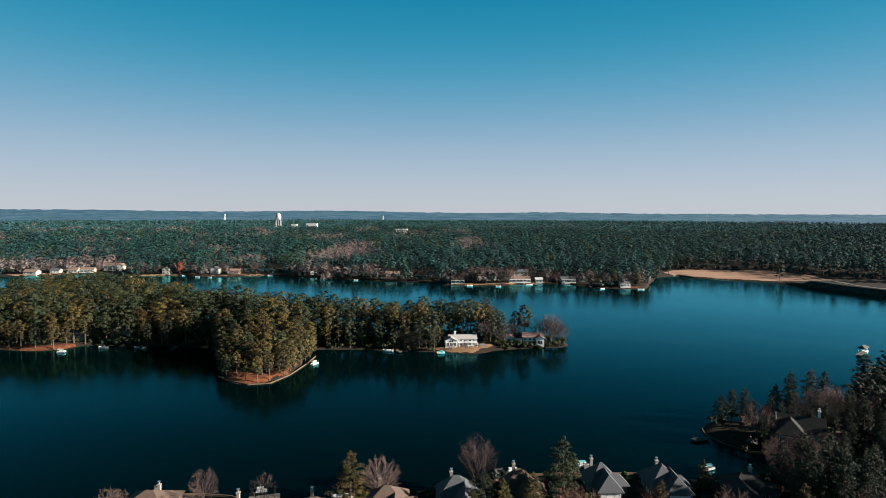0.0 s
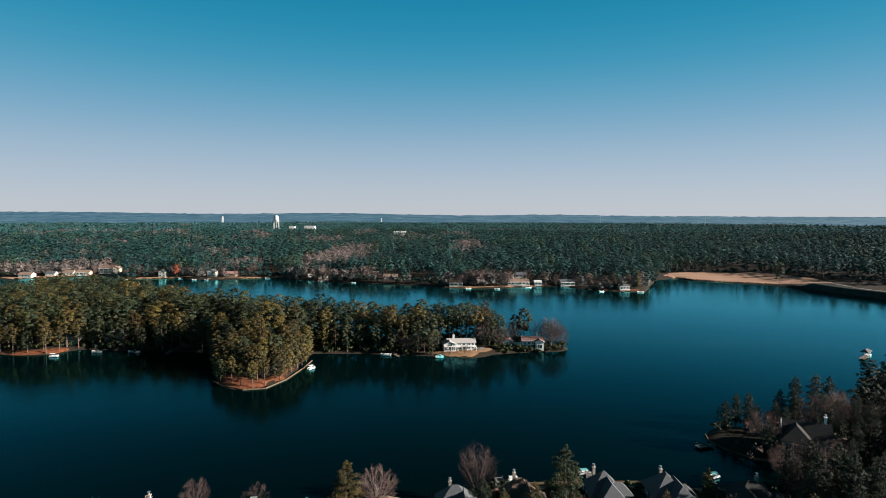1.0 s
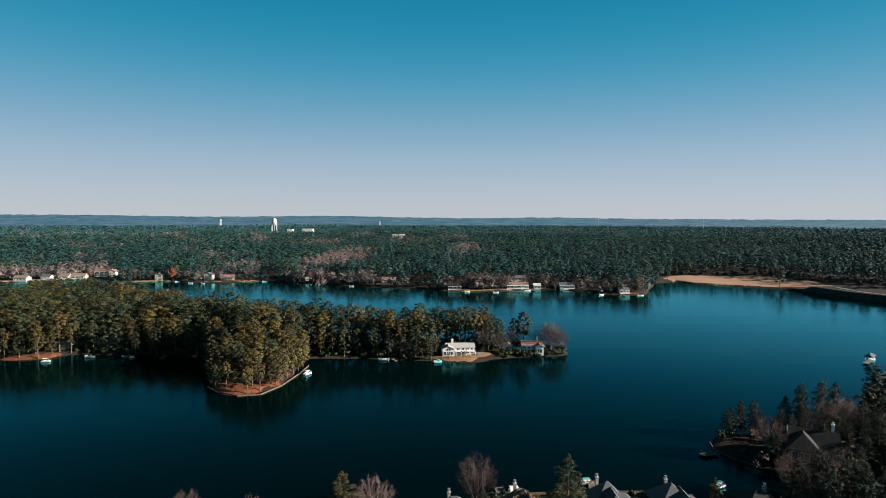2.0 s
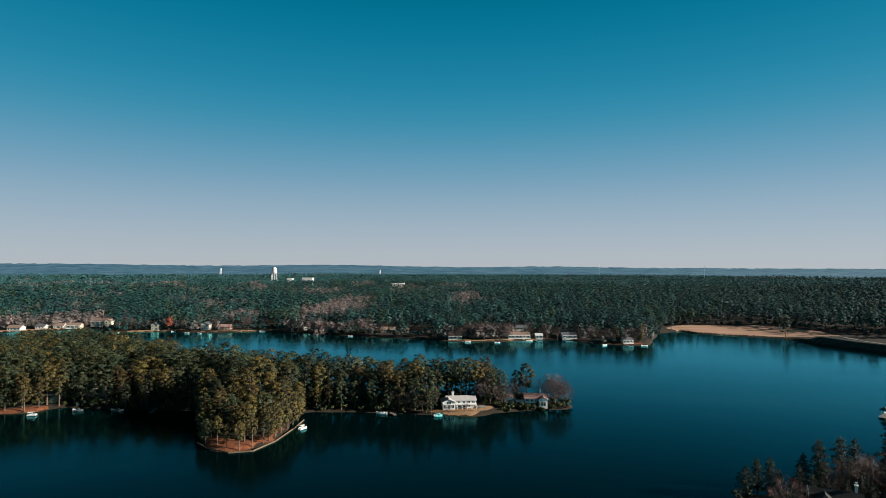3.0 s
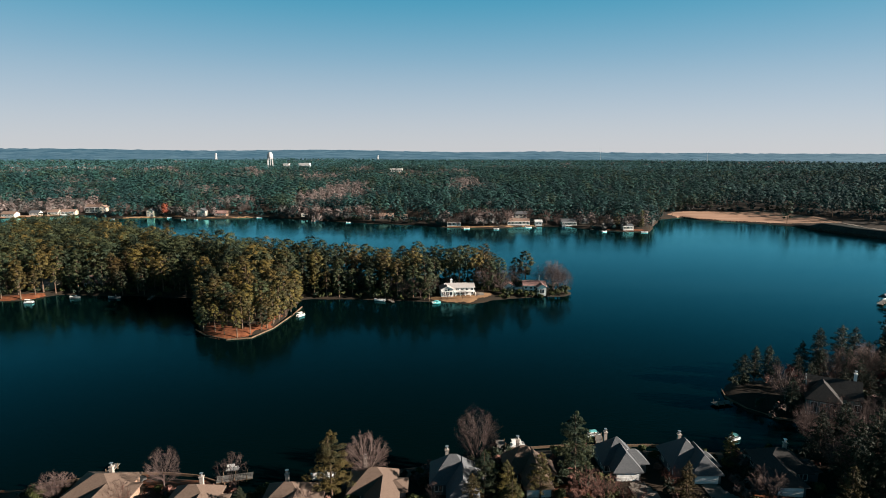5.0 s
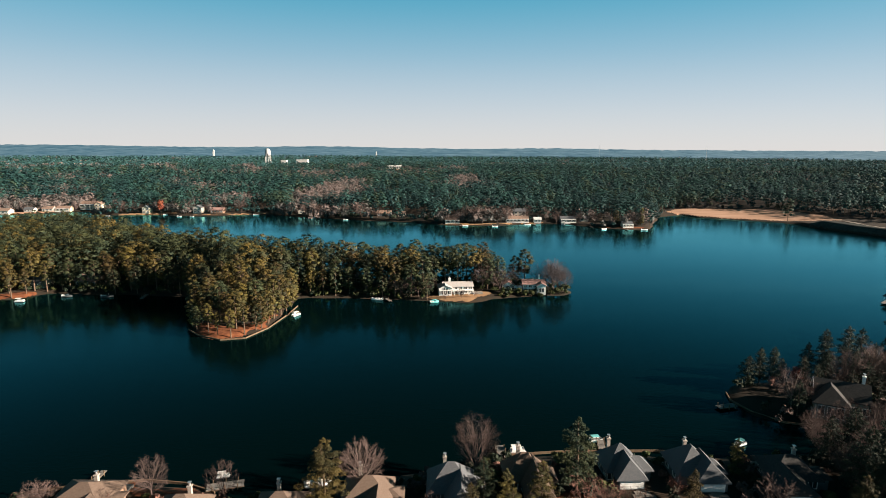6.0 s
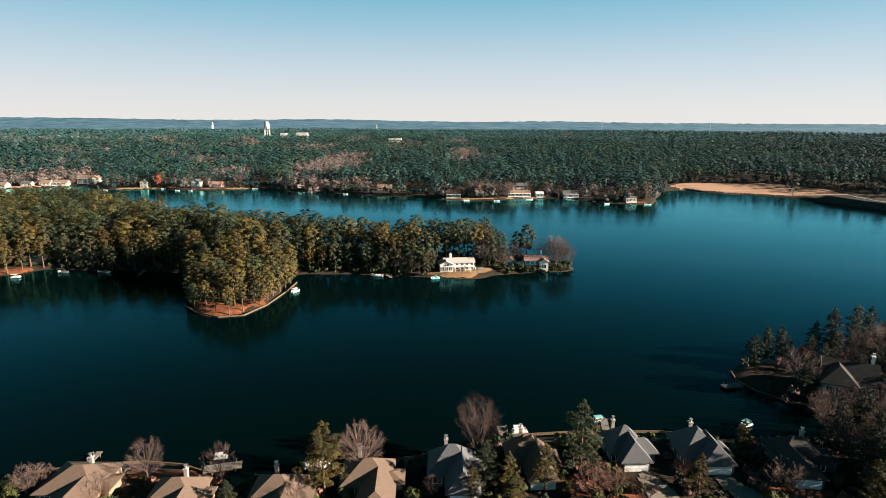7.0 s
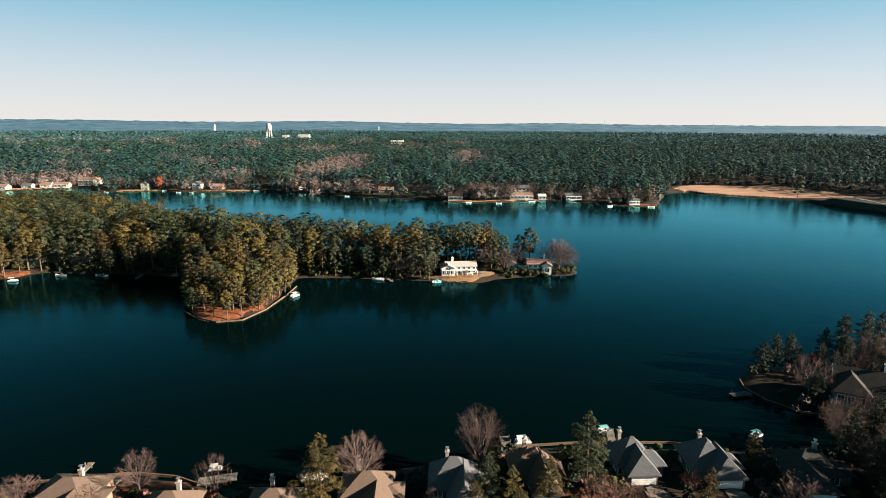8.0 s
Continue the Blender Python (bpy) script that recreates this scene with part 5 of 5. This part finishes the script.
patch("driveway", ((38.6, 123, 2.4), (40, 113, 2.6)), CONCRETE, "pale concrete driveway in front of a garage", "driveway", 0.12, 0.6)
patch("road", ((-90, 104, 4), (0, 106, 4), (60, 110, 4), (110, 108, 4)), ASPHALT, "street behind the lakeside cottages", "road", 0.1, 1.5)
patch("straw_bed", ((60, 118, 4), (70, 116, 3)), LITTER, "rust-coloured straw bed under shrubs", "ground cover", 0.08, 0.8)
patch("straw_bed", ((26, 120, 4), (32, 116, 4)), LITTER, "rust-coloured straw bed under bushes", "ground cover", 0.08, 0.8)

near_pines = Planter([pine_proto(70 + i, (13, 12, 11)[i], (0.26, 0.22, 0.14)[i], (4.3, 4.2, 3.6)[i], (110, 100, 84)[i], 96, 0.1, (PINE_SUNLIT, PINE_GREEN, PINE_SUNLIT)[i], "bushy garden pine with olive needles", "garden pines", cone=True) for i in range(3)])
near_dark = Planter([pine_proto(80 + i, (15, 14, 16)[i], (0.12, 0.1, 0.2)[i], (4.2, 4.4, 3.9)[i], (90, 84, 90)[i], 44, 0.15, PINE_DARK, "dark shoreline pine with layered limbs", "shoreline pines", cone=True) for i in range(3)])
bare = Planter([bare_proto(90 + i, (14.5, 12.5, 11.5)[i], (5.2, 4.9, 4.5)[i], TWIG, "leafless tree with fine grey-pink twigs", "bare trees", 12, 22) for i in range(3)])
bare_pale = Planter([bare_proto(95, 11.5, 5.4, TWIG_PALE, "leafless pale-barked sycamore by the water", "bare trees", 14, 50, fine_mat=TWIG)])
bare_red = Planter([bare_proto(97 + i, (7, 6)[i], (3.2, 3.0)[i], TWIG_RED, "leafless reddish ornamental tree", "bare trees", 10, 18, multi=True) for i in range(2)])
bare_far = Planter([bare_proto(101 + i, (11, 9.5)[i], (4.4, 4.2)[i], TWIG, "leafless hardwood at the water's edge", "peninsula hardwoods", 10, 22) for i in range(2)])
shrubs = Planter([shrub_proto(110 + i, (2.6, 3.4, 2.0)[i], (1.8, 2.2, 2.0)[i], 130, 0.26, SHRUB, "rounded dark evergreen garden shrub", "garden shrubs") for i in range(3)])
rust_tree = Planter([shrub_proto(120, 7, 3.2, 60, 0.5, RUST, "small tree with rust-red leaves", "rust-leaved trees")])

lake_bare = Planter([bare_proto(89, 13.5, 4.7, TWIG, "tall leafless tree with a dense rounded grey-pink crown", "bare trees", 18, 44, low=0.1)])
lake_bare.put(7.8, 129.3, 1.0)
bare_round = Planter([bare_proto(99, 6.4, 3.9, TWIG, "low leafless garden tree with a dense round crown", "bare trees", 16, 30, multi=True)])
bare_round.put(61.5, 118.5, 1.0)
bare_round.put(-71, 118, 0.8)
bare_round.put(-60, 116.5, 0.75)
near_pines.put(13, 112.0, 0.6, 0)
near_pines.put(-19.9, 117.2, 1.1, 0)
near_pines.put(26.4, 123.2, 1.25, 1)
for x, y, k in ((8.5, 119, 0.8), (12.5, 117.5, 0.75), (19, 118.5, 0.7), (46, 117.5, 0.72), (74, 114, 0.7), (-35.5, 113, 0.5), (6, 115, 0.55), (80, 118, 0.8), (62, 133.5, 0.55)):
    near_pines.put(x, y, k)
for x, y, k in ((-53, 121, 0.62), (-40, 121.5, 0.68), (-72, 117, 0.55), (-24, 112, 0.5), (-1, 116.5, 0.4), (118, 172, 0.8), (125, 168, 0.85), (112, 174, 0.75), (131, 173, 0.8), (122, 178, 0.75), (107, 170, 0.7), (96, 150, 0.75), (92, 148, 0.7), (101, 148, 0.7), (84, 140, 0.8), (87, 147, 0.8), (96, 141, 0.85), (80, 127, 0.75), (88, 130, 0.85)):
    bare.put(x, y, k)
bare_pale.put(-14.6, 124.2, 0.86)
for x, y, k in ((-70, 119, 0.6), (31, 117.5, 1.0), (27, 116, 1.1), (35, 114.5, 0.9), (44.8, 122.2, 0.75), (-58, 114, 0.8)):
    bare_red.put(x, y, k)
for i in range(46):
    x = -78 + i * 3.5 + random.uniform(-1.5, 1.5)
    y = 111.5 + 6.5 * random.random() + (6 if x > 66 else 0)
    if min(abs(x - 53.8), abs(x - 39)) > 3.6 and not any(abs(x - hx) < 4.2 and y > 113.5 for hx in (36.6, 52, 18.3, -11, 4, -26, -43, -62, 67)):
        shrubs.put(x, y, random.uniform(0.5, 1.1))
for x, y in ((56.5, 134), (44, 136), (25, 134), (60, 130), (-33, 119), (-20, 122), (-4, 127), (11, 134)):
    shrubs.put(x, y, random.uniform(0.6, 0.9))

# the wooded east point
rng_e = np.random.default_rng(8)


def east(x, y):
    return (np.maximum(chain(x, y, EAST_LAND), (np.interp(x, NEAR_X, NEAR_Y) - y)) > 3) & (x > 80) & (x < y * 1.15 + 30) & (y > 108) & (np.hypot(x - 100, y - 158) > 8.5) & ~((x < 100) & (y > 158) & (y < 172)) & (np.hypot(x - 69, y - 126) > 12)


# trees past the right edge of view are added to shade the point
es = scatter(rng_e, 78, 250, 108, 262, 5.0, east)
es.sort(key=lambda p: p[0] + p[1])
deep = [p for n, p in enumerate(es) if n >= 105 or p[0] > 0.84 * p[1] + 8]
wood("east_woods", deep, [10.5 * rng_e.uniform(0.75, 1.1) for _ in deep], [0] * len(deep), crown_set(63, 6, 16, 22, 0.05, (0.14, 0.3), (0.25, 0.34)), [PINE_DARK, BARK], "dark dense pine wood on the east shore, carried on unseen for shade", 63)
for n, (x, y) in enumerate([p for p in es if p not in deep]):
    if n % 5 == 1 and y < 180 and x < 112:
        bare.put(x, y, rng_e.uniform(0.65, 0.85))
    else:
        near_dark.put(x, y, rng_e.uniform(0.5, 0.76))
for x, y, k in ((80, 122, 0.95), (84, 117, 1.0), (79, 131, 0.8), (87, 126, 1.05), (92, 120, 1.0), (86, 134, 0.9)):
    near_dark.put(x, y, k)
near_dark.put(86, 175, 0.82, 1, None, 0.72)
near_dark.put(110, 180, 0.9, 2)
near_dark.put(117, 181, 1.0, 0)
near_dark.put(124, 185, 0.95, 1)
near_dark.put(94, 177, 0.66)
near_dark.put(106, 181, 0.72)
bare_pale.put(89.5, 160.5, 0.95)
for x, y in ((100, 176), (122, 170), (130, 165)):
    rust_tree.put(x, y, 0.7)

# peninsula hardwoods and shrubs
for x, y, k in ((-5, 273, 0.85), (-10, 271, 0.75), (-14, 271.5, 0.8), (19, 280, 1.2), (22, 282, 1.15), (51.5, 279, 1.25), (54, 282, 1.3), (49, 286, 1.4), (56, 285, 1.05), (52, 284, 1.35), (46, 287, 1.3), (58, 282, 0.9), (35, 284, 1.2), (27, 277, 1.15), (30, 282, 1.2), (9, 267, 0.45), (2, 267, 0.42), (-18, 271, 0.75), (-24, 274, 0.75), (15, 268.5, 0.4)):
    bare_far.put(x, y, k)
edge_pines.put(166, 499, 0.9)
edge_pines.put(168, 503, 1.0)
edge_pines.put(146, 501, 0.9)
pines.put(39.5, 288, 1.0, 5)
pines.put(35, 292, 0.8, 1)
for x, y in ((55, 278.5), (58, 281), (57, 284), (35, 275), (31, 275), (38, 274), (24, 278.5), (50, 276.5), (45, 274.5), (-8, 268), (53, 277), (28, 276.5), (41, 274.5)):
    shrubs.put(x, y, 0.9)
rust_tree.put(-276, 584, 1.9)
for x, y in ((18, 520), (22, 524), (26, 519), (40, 520), (44, 523), (48, 518), (52, 524), (-130, 566), (-120, 568), (-200, 592), (-250, 585)):
    bare_far.put(x, y, 1.4)
for x, y, k in ((6, 517, 1.1), (12, 515, 0.9), (30, 518, 1.5), (36, 521, 1.6), (56, 519, 1.3), (60, 534, 1.6), (76, 536, 1.5), (92, 528, 1.3), (100, 522, 1.1), (-300, 584, 1.2), (-232, 588, 1.3), (-214, 582, 0.8), (-148, 580, 1.2), (-90, 556, 1.3), (-76, 552, 1.4), (-60, 552, 1.2), (-360, 616, 1.1), (-374, 606, 0.9), (-414, 594, 1.0), (-330, 602, 1.3), (-316, 586, 1.2), (118, 516, 1.1), (132, 512, 1.2)):
    bare_far.put(x, y, k)


# ---- towers and distant buildings ----
def water_tower(x, y, h, r, legs, label):
    z = z_at(x, y)
    t = thing("water_tower", x, y, z, 0, label, "water tower")
    prof = [(0.02, h), (0.5, h - 0.12 * r), (0.85, h - 0.5 * r), (1, h - r), (1, h - 2.0 * r), (0.9, h - 2.4 * r), (0.55, h - 2.75 * r), (0.02, h - 2.85 * r)]
    s = Shape()
    s.tube([(0, 0, q) for _, q in prof], [p * r for p, _ in prof], 20)
    part("tank", s, TANK, t, "white painted steel tank", True)
    for i in range(legs):
        a = 2 * math.pi * (i + 0.5) / legs
        part("leg", Shape().tube([(r * 0.95 * math.cos(a), r * 0.95 * math.sin(a), h - 2 * r), (r * 1.15 * math.cos(a), r * 1.15 * math.sin(a), -1)], [0.6, 0.6], 6), TANK, t)
    part("riser", Shape().tube([(0, 0, h - 2.8 * r), (0, 0, -1)], [1.2, 1.2], 10), TANK, t)
    part("balcony", Shape().tube([(0, 0, h - 2.0 * r), (0, 0, h - 2.0 * r + 1.1)], [r + 1.0, r + 1.0], 20), TANK, t)


water_tower(-499, 1675, 54, 7.6, 8, "white legged water tower above the forest")
water_tower(-1130, 2880, 40, 4.2, 6, "small white water tower far beyond the forest")
water_tower(-335, 2930, 32, 3.2, 4, "tiny pale water tower in the distance")


def flat_building(x, y, w, d, h, label):
    b = thing("commercial_building", x, y, z_at(x, y), 0, label, "building", "distant buildings")
    part("wall", Shape().box(-w / 2, w / 2, -d / 2, d / 2, -2, h), WHITE, b)
    part("roof", Shape().box(-w / 2 - 0.4, w / 2 + 0.4, -d / 2 - 0.4, d / 2 + 0.4, h, h + 0.6), TRIM, b)
    for i in range(6):
        add_window(b, -w / 2 + w * (i + 0.5) / 6, -d / 2, h * 0.3, w / 9, h * 0.35, "s", False)


flat_building(-112, 1362, 30, 16, 6, "low white building beside a tan clearing")
flat_building(-392, 1640, 30, 18, 19, "long pale building near the water tower")
flat_building(-432, 1600, 16, 12, 18, "pale building near the water tower")


def mast(x, y, h):
    m = thing("radio_mast", x, y, z_at(x, y), 0, "thin lattice radio mast over the forest", "mast", "masts")
    for i in range(3):
        a = 2.094 * i
        part("mast_leg", Shape().tube([(math.cos(a) * 1.2, math.sin(a) * 1.2, 0), (math.cos(a) * 0.3, math.sin(a) * 0.3, h)], [0.25, 0.15], 4), METAL, m)
    for k in range(12):
        z = h * k / 12
        part("brace", Shape().tube([(1.2 - 0.075 * k, 0, z), (-0.6 + 0.04 * k, 1.0 - 0.06 * k, z + h / 12)], [0.1, 0.1], 3), METAL, m)


mast(1010, 2250, 62)
mast(760, 2850, 68)


def east_brush(x, y):
    return (np.maximum(chain(x, y, EAST_LAND), (np.interp(x, NEAR_X, NEAR_Y) - y)) > 1.5) & (x > 79) & (x < 175) & (y > 108) & (np.hypot(x - 99, y - 156) > 8.5) & ~((x < 98) & (y > 160) & (y < 171))


undergrowth("point_brush", 79, 175, 108, 235, 3.0, east_brush, [PINE_DARK, TWIG, TWIG_RED, PINE_DARK], "dark brush and leafless saplings on the east point", 62, 1.2, 4.0)


HOUSE_SPOTS = ((36.6, 129), (38.5, 124), (50.6, 129), (52.5, 123.5), (16.9, 126), (18.5, 120), (-12.6, 119), (-10.7, 113), (2.6, 122), (4.4, 116), (-27.6, 114), (-25.8, 109), (-44.6, 113), (-63.6, 117), (-61, 111), (69, 127), (67, 121))


def garden(x, y):
    ok = (np.interp(x, NEAR_X, NEAR_Y) - y > 3) & (x > -80) & (x < 80) & (y > 110)
    for hx, hy in HOUSE_SPOTS:
        ok &= np.hypot((x - hx) / 1.05, y - hy) > 5.4
    ok &= chain(x, y, ((53.2, 122.5, 3.4), (54.5, 110, 3.6))) < 0
    ok &= chain(x, y, ((38.6, 123, 3.2), (40, 110, 3.4))) < 0
    ok &= chain(x, y, ((-84, 124, 3), (-58, 126, 4), (-46, 122, 3))) < 0
    return ok


# yard clutter; its dark needles also stand in for shade between the cottages
undergrowth("garden_planting", -80, 80, 110, 140, 2.3, garden, [PINE_DARK, SHRUB, TWIG_RED, PINE_DARK, TWIG], "mixed garden shrubs, some dark in place of shade between the cottages", 64, 0.6, 2.2)
